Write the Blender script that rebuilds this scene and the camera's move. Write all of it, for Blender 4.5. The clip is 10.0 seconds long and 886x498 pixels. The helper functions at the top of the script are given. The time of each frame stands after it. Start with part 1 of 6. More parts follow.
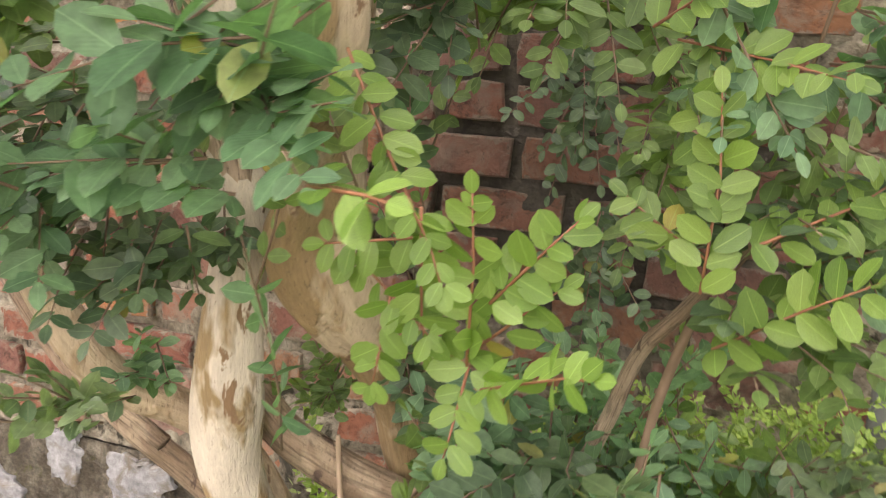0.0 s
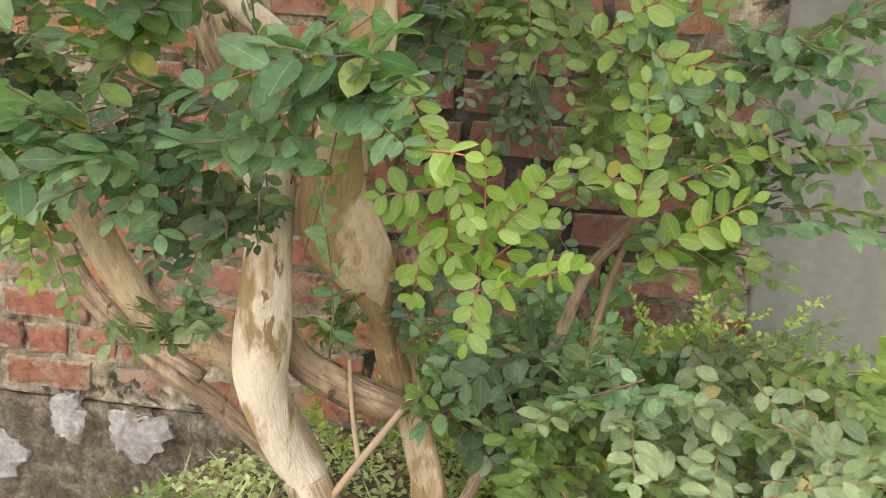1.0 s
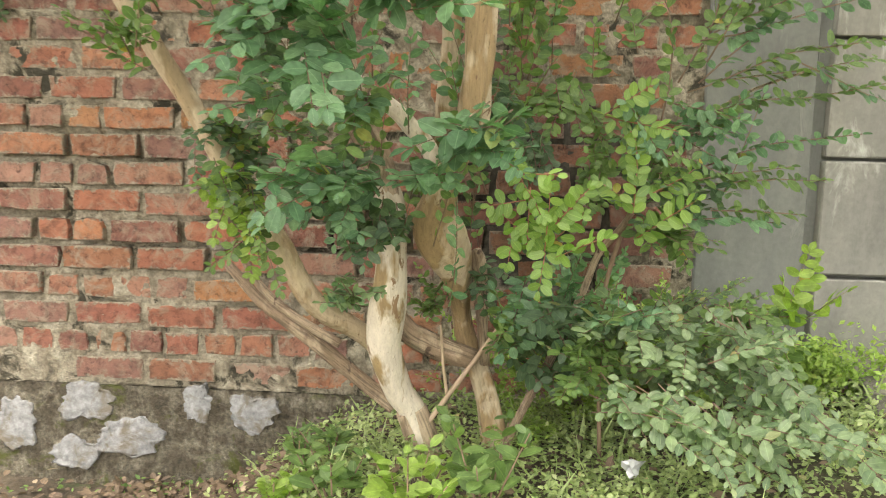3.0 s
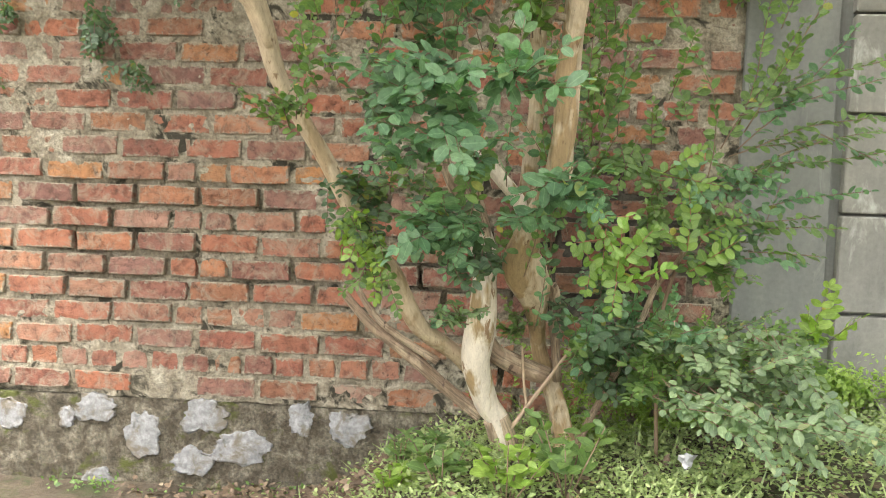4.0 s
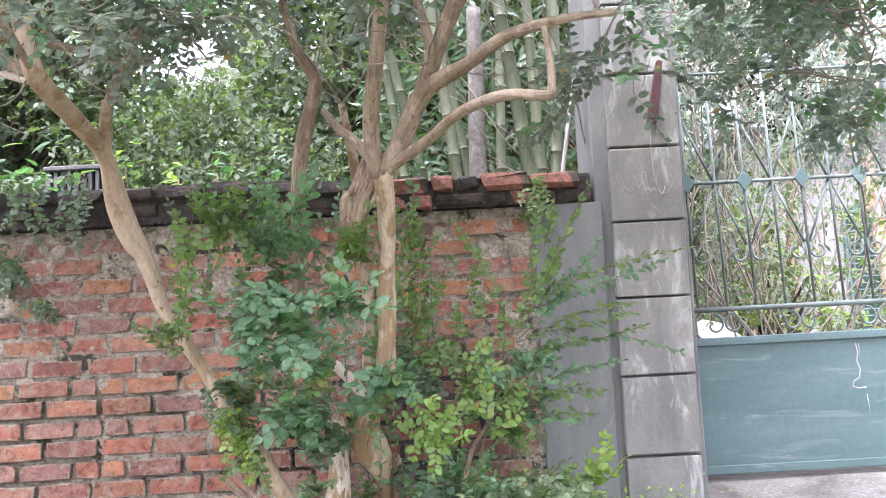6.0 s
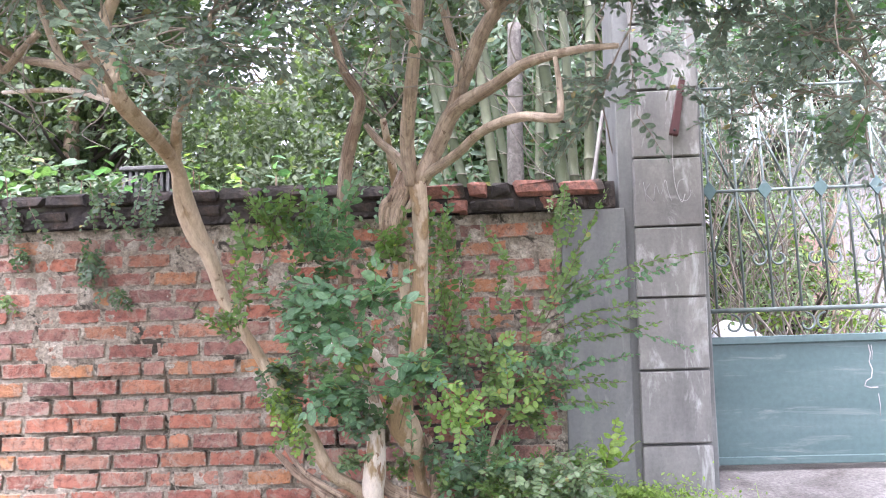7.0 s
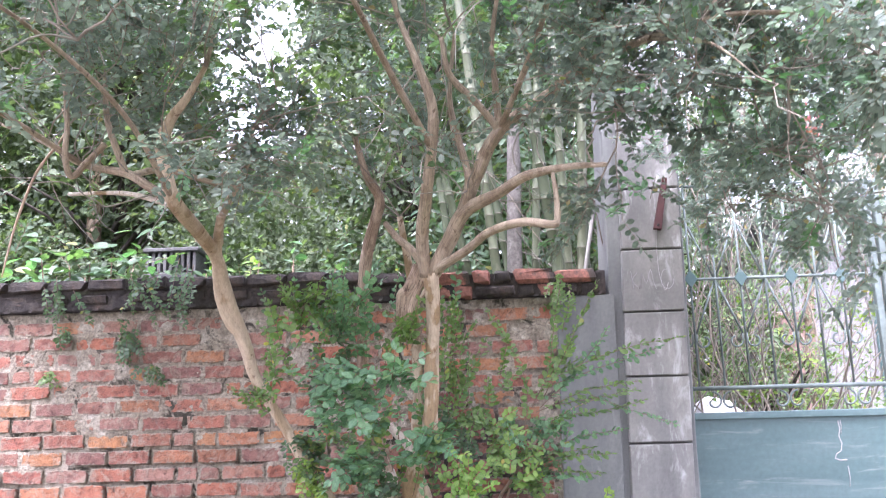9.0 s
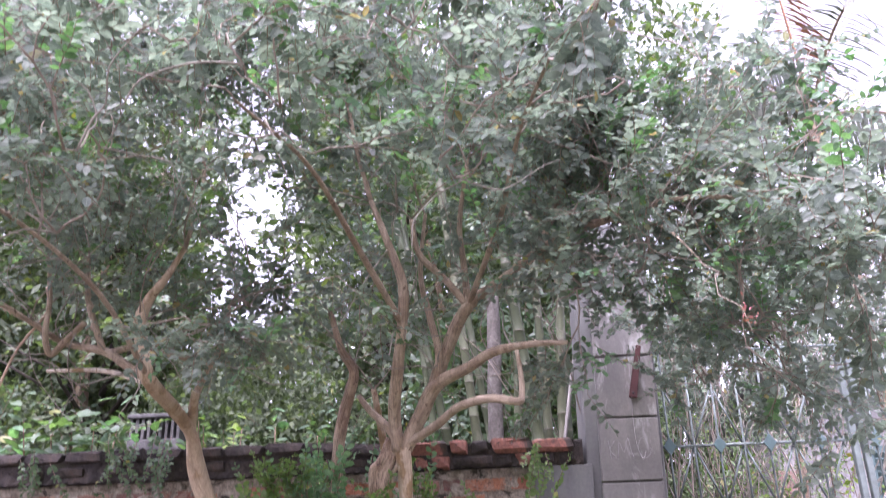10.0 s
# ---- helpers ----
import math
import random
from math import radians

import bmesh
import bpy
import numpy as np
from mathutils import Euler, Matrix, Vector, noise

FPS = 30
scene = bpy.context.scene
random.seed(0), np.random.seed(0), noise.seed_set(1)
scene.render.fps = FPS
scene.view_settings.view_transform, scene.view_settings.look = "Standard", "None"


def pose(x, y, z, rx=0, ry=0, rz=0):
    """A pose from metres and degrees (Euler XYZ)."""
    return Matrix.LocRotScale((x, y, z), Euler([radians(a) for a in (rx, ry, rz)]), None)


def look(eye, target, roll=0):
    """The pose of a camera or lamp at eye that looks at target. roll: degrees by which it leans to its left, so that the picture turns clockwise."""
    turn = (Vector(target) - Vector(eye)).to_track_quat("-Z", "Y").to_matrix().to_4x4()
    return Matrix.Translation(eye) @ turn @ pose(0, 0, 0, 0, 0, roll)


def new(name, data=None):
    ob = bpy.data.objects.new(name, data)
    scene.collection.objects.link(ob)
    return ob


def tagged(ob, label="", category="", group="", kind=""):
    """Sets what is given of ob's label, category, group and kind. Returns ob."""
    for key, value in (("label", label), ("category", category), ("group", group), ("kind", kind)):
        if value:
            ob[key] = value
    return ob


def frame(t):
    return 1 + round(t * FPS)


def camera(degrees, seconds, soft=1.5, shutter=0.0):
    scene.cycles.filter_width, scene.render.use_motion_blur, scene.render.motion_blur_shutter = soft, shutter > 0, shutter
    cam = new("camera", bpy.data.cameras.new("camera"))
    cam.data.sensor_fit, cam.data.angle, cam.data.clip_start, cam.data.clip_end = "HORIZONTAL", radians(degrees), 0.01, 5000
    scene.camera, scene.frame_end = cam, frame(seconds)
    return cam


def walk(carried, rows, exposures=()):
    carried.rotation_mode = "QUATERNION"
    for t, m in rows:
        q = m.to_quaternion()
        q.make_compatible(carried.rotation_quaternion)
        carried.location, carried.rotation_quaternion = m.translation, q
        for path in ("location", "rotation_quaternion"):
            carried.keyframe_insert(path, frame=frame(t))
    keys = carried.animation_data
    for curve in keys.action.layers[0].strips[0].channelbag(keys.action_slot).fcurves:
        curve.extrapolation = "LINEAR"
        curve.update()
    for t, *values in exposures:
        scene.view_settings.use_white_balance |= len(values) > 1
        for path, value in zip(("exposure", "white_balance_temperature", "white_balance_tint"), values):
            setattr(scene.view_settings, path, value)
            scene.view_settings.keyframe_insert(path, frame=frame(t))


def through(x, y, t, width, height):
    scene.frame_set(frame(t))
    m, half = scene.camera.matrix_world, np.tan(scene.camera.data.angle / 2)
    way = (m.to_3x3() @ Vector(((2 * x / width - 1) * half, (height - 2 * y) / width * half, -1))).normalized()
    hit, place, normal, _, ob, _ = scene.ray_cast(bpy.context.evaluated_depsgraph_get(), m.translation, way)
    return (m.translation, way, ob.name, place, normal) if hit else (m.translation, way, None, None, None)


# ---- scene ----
cam = camera(52.5, 10.0, 1.0, 0.3)
PATH = [
    (0, (1.425, -1.522, 1.167), (0.87, 0.362, 0.788), 4.2),
    (0.5, (1.329, -1.711, 1.151), (0.992, 0.22, 0.757), 2.7),
    (1, (1.369, -1.891, 1.169), (1.054, 0.046, 0.785), 3.0),
    (1.5, (1.393, -2.082, 1.178), (1.074, -0.142, 0.809), 1.1),
    (2, (1.244, -2.298, 1.162), (1.069, -0.329, 0.856), -0.8),
    (2.2, (1.205, -2.372, 1.17), (1.058, -0.401, 0.865), -1.2),
    (3.3, (1.143, -2.932, 1.109), (0.974, -0.946, 0.941), 1.8),
    (3.5, (1.088, -3.047, 1.088), (0.911, -1.059, 0.958), 1.6),
    (4, (1.01, -3.279, 1.08), (0.808, -1.29, 1.007), 1.9),
    (4.5, (1.077, -3.516, 1.077), (0.932, -1.522, 1.113), 0.1),
    (5, (1.097, -3.737, 1.11), (1.06, -1.748, 1.319), -2.2),
    (5.5, (1.121, -3.958, 1.131), (1.149, -1.983, 1.442), -2.9),
    (5.7, (1.179, -3.989, 1.13), (1.211, -2.014, 1.44), -2.9),
    (6.8, (1.426, -4.327, 1.074), (1.305, -2.355, 1.385), -2.9),
    (7, (1.416, -4.412, 1.077), (1.291, -2.439, 1.383), -1.6),
    (7.5, (1.526, -4.577, 1.087), (1.374, -2.63, 1.517), -0.6),
    (8, (1.559, -4.664, 1.057), (1.237, -2.73, 1.455), 1.0),
    (8.5, (1.429, -4.784, 1.041), (1.114, -2.856, 1.468), -0.4),
    (9, (1.369, -4.893, 1.068), (1.266, -2.949, 1.527), -1.4),
    (9.5, (1.45, -4.962, 1.094), (1.367, -3.054, 1.688), -0.8),
    (10, (1.511, -5.012, 1.136), (1.421, -3.171, 1.912), -1.9),
]
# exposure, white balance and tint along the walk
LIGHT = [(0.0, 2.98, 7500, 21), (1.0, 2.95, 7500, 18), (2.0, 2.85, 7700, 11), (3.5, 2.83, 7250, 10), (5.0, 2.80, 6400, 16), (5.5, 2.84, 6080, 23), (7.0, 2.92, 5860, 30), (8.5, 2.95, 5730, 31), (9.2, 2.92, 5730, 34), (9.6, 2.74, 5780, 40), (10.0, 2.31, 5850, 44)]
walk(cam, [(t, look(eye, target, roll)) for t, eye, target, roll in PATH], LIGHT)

# ---- world and light: an overcast day ----
world = bpy.data.worlds.new("overcast")
scene.world = world
world.use_nodes = True
wn = world.node_tree.nodes
wl = world.node_tree.links
sky = wn.new("ShaderNodeTexSky")
sky.sky_type = "NISHITA"
sky.sun_disc = False
sky.sun_elevation = radians(66)
sky.sun_rotation = radians(200)
sky.dust_density = 4.0
sky.air_density = 1.0
sky.ozone_density = 0.6
grey_sky = wn.new("ShaderNodeHueSaturation")
grey_sky.inputs["Saturation"].default_value = 0.22
wl.new(sky.outputs[0], grey_sky.inputs["Color"])
wn["Background"].inputs["Strength"].default_value = 0.15
wl.new(grey_sky.outputs[0], wn["Background"].inputs["Color"])

sun = new("sun", bpy.data.lights.new("sun", "SUN"))
sun.data.energy = 1.5
sun.data.angle = radians(25)
sun.data.color = (1.0, 0.97, 0.92)
sun.matrix_world = look((-1.6, -4.4, 12.5), (1, 0, 1))


# ---- materials ----
def shader(name):
    m = bpy.data.materials.new(name)
    m.use_nodes = True
    nt = m.node_tree
    return m, nt, nt.nodes["Principled BSDF"]


def node(nt, kind, **inputs):
    n = nt.nodes.new(kind)
    for k, v in inputs.items():
        n.inputs[k.replace("_", " ")].default_value = v
    return n


def noise_node(nt, scale, detail=4.0, rough=0.6, distort=0.0, coord="Object", stretch=(1, 1, 1)):
    tc = nt.nodes.new("ShaderNodeTexCoord")
    mp = nt.nodes.new("ShaderNodeMapping")
    mp.inputs["Scale"].default_value = stretch
    nt.links.new(tc.outputs[coord], mp.inputs["Vector"])
    n = node(nt, "ShaderNodeTexNoise", Scale=scale, Detail=detail, Roughness=rough, Distortion=distort)
    nt.links.new(mp.outputs[0], n.inputs["Vector"])
    return n


def ramp(nt, src, stops, interp="LINEAR"):
    r = nt.nodes.new("ShaderNodeValToRGB")
    r.color_ramp.interpolation = interp
    els = r.color_ramp.elements
    while len(els) < len(stops):
        els.new(0.5)
    for e, (p, c) in zip(els, stops):
        e.position = p
        e.color = (*c, 1) if len(c) == 3 else c
    nt.links.new(src, r.inputs["Fac"])
    return r


def mix(nt, fac, a, b, mode="MIX"):
    m = nt.nodes.new("ShaderNodeMix")
    m.data_type = "RGBA"
    m.blend_type = mode
    for sock, v in ((m.inputs["Factor"], fac), (m.inputs["A"], a), (m.inputs["B"], b)):
        if isinstance(v, (int, float)):
            sock.default_value = v
        elif isinstance(v, tuple):
            sock.default_value = (*v, 1)
        else:
            nt.links.new(v, sock)
    return m.outputs["Result"]


def bump(nt, bsdf, height, strength=0.4, distance=0.01):
    b = nt.nodes.new("ShaderNodeBump")
    b.inputs["Strength"].default_value = strength
    b.inputs["Distance"].default_value = distance
    nt.links.new(height, b.inputs["Height"])
    nt.links.new(b.outputs[0], bsdf.inputs["Normal"])


def G(v):
    return (v, v, v)


def plain(name, colour, rough=0.6, metal=0.0, var=0.25, scale=12.0, bumps=0.15, dist=0.004):
    m, nt, b = shader(name)
    n1 = noise_node(nt, scale, 5)
    lo = tuple(c * (1 - var) for c in colour)
    hi = tuple(min(1, c * (1 + var)) for c in colour)
    c = ramp(nt, n1.outputs["Fac"], [(0.3, lo), (0.7, hi)])
    nt.links.new(c.outputs[0], b.inputs["Base Color"])
    b.inputs["Roughness"].default_value = rough
    b.inputs["Metallic"].default_value = metal
    n2 = noise_node(nt, scale * 6, 6)
    bump(nt, b, n2.outputs["Fac"], bumps, dist)
    return m


def dark_patch(nt, colour, position, patch_colour=(0.03, 0.025, 0.02), most=0.9):
    """A darker patch on the wall behind the trunks, with a ragged edge."""
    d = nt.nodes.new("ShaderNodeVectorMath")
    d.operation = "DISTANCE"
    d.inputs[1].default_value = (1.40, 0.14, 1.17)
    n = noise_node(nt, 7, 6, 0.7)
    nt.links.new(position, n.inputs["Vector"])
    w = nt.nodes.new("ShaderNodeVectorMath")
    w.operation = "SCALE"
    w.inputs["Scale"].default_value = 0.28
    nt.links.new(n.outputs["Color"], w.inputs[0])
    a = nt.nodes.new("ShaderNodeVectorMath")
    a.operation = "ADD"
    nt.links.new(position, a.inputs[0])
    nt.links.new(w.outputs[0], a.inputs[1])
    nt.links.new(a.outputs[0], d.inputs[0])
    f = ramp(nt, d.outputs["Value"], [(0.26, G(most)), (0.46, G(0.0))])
    return mix(nt, f.outputs[0], colour, patch_colour)


def n4_tone(nt, geo):
    n = noise_node(nt, 30, 6, 0.7, 0.3)
    nt.links.new(geo.outputs["Position"], n.inputs["Vector"])
    return ramp(nt, n.outputs["Fac"], [(0.35, G(0.0)), (0.6, G(1.0))]).outputs[0]


def brick_material(name, fringed):
    m, nt, b = shader(name)
    info = nt.nodes.new("ShaderNodeObjectInfo")
    base = ramp(nt, info.outputs["Random"], [
        (0.0, (0.43, 0.165, 0.095)), (0.08, (0.33, 0.12, 0.083)), (0.16, (0.48, 0.205, 0.105)), (0.24, (0.265, 0.135, 0.108)), (0.32, (0.40, 0.21, 0.145)), (0.40, (0.43, 0.16, 0.09)),
        (0.48, (0.23, 0.095, 0.072)), (0.55, (0.53, 0.25, 0.10)), (0.62, (0.29, 0.155, 0.125)), (0.70, (0.42, 0.155, 0.09)), (0.78, (0.37, 0.215, 0.165)), (0.86, (0.49, 0.21, 0.105)), (0.93, (0.24, 0.115, 0.09)),
        (1.0, (0.40, 0.15, 0.092))])
    n1 = noise_node(nt, 20, 8, 0.72, 0.5)
    geo = nt.nodes.new("ShaderNodeNewGeometry")
    for n in (n1,):
        nt.links.new(geo.outputs["Position"], n.inputs["Vector"])
    tone = ramp(nt, n1.outputs["Fac"], [(0.33, G(0.34)), (0.5, G(0.86)), (0.75, G(1.2))])
    c1 = mix(nt, 1.0, base.outputs[0], tone.outputs[0], "MULTIPLY")
    # lime and mortar residue
    n2 = noise_node(nt, 13, 8, 0.74, 0.8)
    nt.links.new(geo.outputs["Position"], n2.inputs["Vector"])
    lime = ramp(nt, n2.outputs["Fac"], [(0.49, G(0.0)), (0.63, G(0.72))])
    c2 = mix(nt, lime.outputs[0], c1, (0.35, 0.28, 0.21))
    if fringed:
        # mortar left along the ragged edges
        tc = nt.nodes.new("ShaderNodeTexCoord")
        so = nt.nodes.new("ShaderNodeSeparateXYZ")
        sg = nt.nodes.new("ShaderNodeSeparateXYZ")
        nt.links.new(tc.outputs["Object"], so.inputs[0])
        nt.links.new(tc.outputs["Generated"], sg.inputs[0])

        def calc(op, a, b):
            q = nt.nodes.new("ShaderNodeMath")
            q.operation = op
            for i, v in ((0, a), (1, b)):
                if isinstance(v, (int, float)):
                    q.inputs[i].default_value = v
                else:
                    nt.links.new(v, q.inputs[i])
            return q.outputs[0]

        dz = calc("SUBTRACT", 0.0355, calc("ABSOLUTE", so.outputs["Z"], 0))
        dx = calc("MULTIPLY", calc("SUBTRACT", 0.5, calc("ABSOLUTE", calc("SUBTRACT", sg.outputs["X"], 0.5), 0)), 0.2)
        n6 = noise_node(nt, 26, 8, 0.74, 0.6)
        nt.links.new(geo.outputs["Position"], n6.inputs["Vector"])
        rag = calc("ADD", calc("MINIMUM", dz, dx), calc("MULTIPLY", calc("SUBTRACT", n6.outputs["Fac"], 0.52), 0.085))
        edge = ramp(nt, calc("MULTIPLY", rag, 20.0), [(0.02, G(0.9)), (0.10, G(0.0))])
        c2 = mix(nt, edge.outputs[0], c2, mix(nt, n4_tone(nt, geo), (0.17, 0.145, 0.105), (0.39, 0.345, 0.265)))
    # soot and old algae in drifts
    n3 = noise_node(nt, 3.2, 8, 0.78, 0.8)
    nt.links.new(geo.outputs["Position"], n3.inputs["Vector"])
    soot = ramp(nt, n3.outputs["Fac"], [(0.55, G(0.0)), (0.72, G(0.7))])
    c3 = mix(nt, soot.outputs[0], c2, (0.075, 0.055, 0.045))
    c3 = dark_patch(nt, c3, geo.outputs["Position"], (0.075, 0.032, 0.022), 0.62)
    b.inputs["Roughness"].default_value = 0.9
    n4 = noise_node(nt, 32, 10, 0.78, 0.4)
    nt.links.new(geo.outputs["Position"], n4.inputs["Vector"])
    bump(nt, b, n4.outputs["Fac"], 1.0, 0.022)
    pits = ramp(nt, n4.outputs["Fac"], [(0.36, G(0.4)), (0.45, G(1.0))])
    nt.links.new(mix(nt, 1.0, c3, pits.outputs[0], "MULTIPLY"), b.inputs["Base Color"])
    return m


def layered(name, stops, scale, fine, rough, bumps, dist, spots=None, spot_scale=3.0, spot_at=(0.55, 0.68), stretch=(1, 1, 1), patched=False, grain=(0.5, 1.25)):
    """A mineral surface: large stains, fine grain, and patches of a second colour."""
    m, nt, b = shader(name)
    n1 = noise_node(nt, scale, 7, 0.65, 0.4, stretch=stretch)
    c = ramp(nt, n1.outputs["Fac"], stops).outputs[0]
    n2 = noise_node(nt, fine, 6, 0.7)
    t = ramp(nt, n2.outputs["Fac"], [(0.28, G(grain[0])), (0.68, G(grain[1]))])
    c = mix(nt, 1.0, c, t.outputs[0], "MULTIPLY")
    if spots:
        n3 = noise_node(nt, spot_scale, 7, 0.7, 0.7, stretch=stretch)
        f = ramp(nt, n3.outputs["Fac"], [(spot_at[0], G(0.0)), (spot_at[1], G(1.0))])
        c = mix(nt, f.outputs[0], c, spots)
    if patched:
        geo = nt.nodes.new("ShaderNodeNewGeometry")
        c = dark_patch(nt, c, geo.outputs["Position"])
    nt.links.new(c, b.inputs["Base Color"])
    b.inputs["Roughness"].default_value = rough
    bump(nt, b, n2.outputs["Fac"], bumps, dist)
    return m


def bark(name, pale, tan, dark, amount=0.5, fibre=0.25):
    m, nt, b = shader(name)
    n1 = noise_node(nt, 10, 4, 0.55, 0.25, stretch=(1.3, 1.3, 0.55))
    f = ramp(nt, n1.outputs["Fac"], [(amount - 0.03, G(0.0)), (amount + 0.03, G(1.0))])
    n2 = noise_node(nt, 45, 5, 0.7, 0.3, stretch=(1.6, 1.6, 0.4))
    g = ramp(nt, n2.outputs["Fac"], [(0.3, G(0.75)), (0.7, G(1.15))])
    n3 = noise_node(nt, 24, 4, 0.6, 0.4, stretch=(1.2, 1.2, 0.5))
    k = ramp(nt, n3.outputs["Fac"], [(0.64, G(0.0)), (0.68, G(1.0))])
    c = mix(nt, f.outputs[0], pale, tan)
    c = mix(nt, k.outputs[0], c, dark)
    c = mix(nt, 1.0, c, g.outputs[0], "MULTIPLY")
    nt.links.new(c, b.inputs["Base Color"])
    b.inputs["Roughness"].default_value = 0.75
    n5 = noise_node(nt, 120, 4, 0.7, stretch=(1.5, 1.5, 0.5))
    h = mix(nt, 0.4, mix(nt, 0.3, n2.outputs["Fac"], n5.outputs["Fac"]), f.outputs[0])
    crack = ramp(nt, n5.outputs["Fac"], [(0.30, G(0.55)), (0.40, G(1.0))])
    c = mix(nt, 1.0, c, crack.outputs[0], "MULTIPLY")
    n6 = noise_node(nt, 1.0, 5, 0.62, 0.5, "UV", (13, 1.1, 1))
    strand = ramp(nt, n6.outputs["Fac"], [(0.40, G(1 - 0.72 * fibre)), (0.50, G(1.0)), (0.7, G(1 + 0.25 * fibre))])
    c = mix(nt, 1.0, c, strand.outputs[0], "MULTIPLY")
    nt.links.new(c, b.inputs["Base Color"])
    bump(nt, b, mix(nt, 0.25 + 0.5 * fibre, h, n6.outputs["Fac"]), 0.9, 0.010 + 0.012 * fibre)
    return m


def leaf_material(name, dark, light, tip, gloss=0.42, through=0.35, glow=(1.0, 1.25, 0.45)):
    """Leaf blade with a paler midrib and side veins; every leaf a little different."""
    m, nt, b = shader(name)
    geo = nt.nodes.new("ShaderNodeNewGeometry")
    c = ramp(nt, geo.outputs["Random Per Island"], [(0.0, dark), (0.9, light), (0.985, light), (0.993, tip)])
    n1 = noise_node(nt, 60, 4, 0.6)
    t = ramp(nt, n1.outputs["Fac"], [(0.3, G(0.7)), (0.7, G(1.22))])
    c = mix(nt, 1.0, c.outputs[0], t.outputs[0], "MULTIPLY")
    uv = nt.nodes.new("ShaderNodeUVMap")
    sep = nt.nodes.new("ShaderNodeSeparateXYZ")
    nt.links.new(uv.outputs[0], sep.inputs[0])
    off = nt.nodes.new("ShaderNodeMath")
    off.operation = "SUBTRACT"
    off.inputs[1].default_value = 0.5
    nt.links.new(sep.outputs["X"], off.inputs[0])
    ab = nt.nodes.new("ShaderNodeMath")
    ab.operation = "ABSOLUTE"
    nt.links.new(off.outputs[0], ab.inputs[0])
    rib = ramp(nt, ab.outputs[0], [(0.012, G(0.34)), (0.035, G(0.0))])
    c = mix(nt, rib.outputs[0], c, tuple(min(1, v * 1.6 + 0.04) for v in light))
    w = node(nt, "ShaderNodeTexWave", Scale=2.6, Distortion=0.4)
    w.bands_direction = "Y"
    sl = nt.nodes.new("ShaderNodeCombineXYZ")
    ad = nt.nodes.new("ShaderNodeMath")
    ad.operation = "SUBTRACT"
    nt.links.new(sep.outputs["Y"], ad.inputs[0])
    nt.links.new(ab.outputs[0], ad.inputs[1])
    nt.links.new(ad.outputs[0], sl.inputs["Y"])
    nt.links.new(sl.outputs[0], w.inputs["Vector"])
    nt.links.new(c, b.inputs["Base Color"])
    b.inputs["Roughness"].default_value = gloss
    bump(nt, b, w.outputs["Fac"], 0.12, 0.002)
    tr = nt.nodes.new("ShaderNodeBsdfTranslucent")
    tc = mix(nt, 1.0, c, glow, "MULTIPLY")
    nt.links.new(tc, tr.inputs["Color"])
    ms = nt.nodes.new("ShaderNodeMixShader")
    ms.inputs[0].default_value = through
    nt.links.new(b.outputs[0], ms.inputs[1])
    nt.links.new(tr.outputs[0], ms.inputs[2])
    nt.links.new(ms.outputs[0], nt.nodes["Material Output"].inputs["Surface"])
    return m


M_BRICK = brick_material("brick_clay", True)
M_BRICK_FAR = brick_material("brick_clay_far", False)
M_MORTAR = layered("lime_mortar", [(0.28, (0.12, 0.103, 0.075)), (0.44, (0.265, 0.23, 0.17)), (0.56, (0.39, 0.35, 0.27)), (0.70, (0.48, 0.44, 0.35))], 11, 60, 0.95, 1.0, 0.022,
                   (0.039, 0.035, 0.022), 7.0, (0.54, 0.61), patched=True, grain=(0.4, 1.3))
M_PLINTH = layered("plinth_mortar", [(0.3, (0.055, 0.045, 0.03)), (0.46, (0.125, 0.105, 0.073)), (0.58, (0.21, 0.185, 0.14)), (0.72, (0.36, 0.33, 0.26))], 17, 80, 0.95, 1.0, 0.03,
                   (0.10, 0.115, 0.025), 5.5, (0.55, 0.64), grain=(0.35, 1.35))
M_STONE = layered("pale_stone", [(0.35, (0.178, 0.181, 0.185)), (0.65, (0.266, 0.270, 0.274))], 9, 60, 0.9, 0.25, 0.006, (0.13, 0.112, 0.085), 11, (0.50, 0.62))
M_COPING = layered("sooty_coping", [(0.32, (0.020, 0.018, 0.016)), (0.5, (0.043, 0.037, 0.032)), (0.66, (0.076, 0.061, 0.049)), (0.78, (0.137, 0.079, 0.058))], 9, 55, 0.95, 0.9, 0.012,
                   (0.054, 0.061, 0.029), 4.0, (0.58, 0.7))
M_COPBRICK = layered("coping_brick", [(0.3, (0.06, 0.036, 0.03)), (0.46, (0.21, 0.095, 0.064)), (0.7, (0.36, 0.15, 0.10))], 8, 60, 0.9, 0.8, 0.01, (0.055, 0.045, 0.035), 7.0, (0.50, 0.62))
M_PLASTER = layered("grey_plaster", [(0.28, (0.101, 0.107, 0.101)), (0.45, (0.135, 0.144, 0.134)), (0.58, (0.158, 0.167, 0.152)), (0.74, (0.227, 0.239, 0.215))], 2.6, 55, 0.85, 0.3, 0.003,
                    (0.245, 0.257, 0.231), 5.0, (0.60, 0.76), (2.2, 2.2, 0.55), grain=(0.86, 1.08))
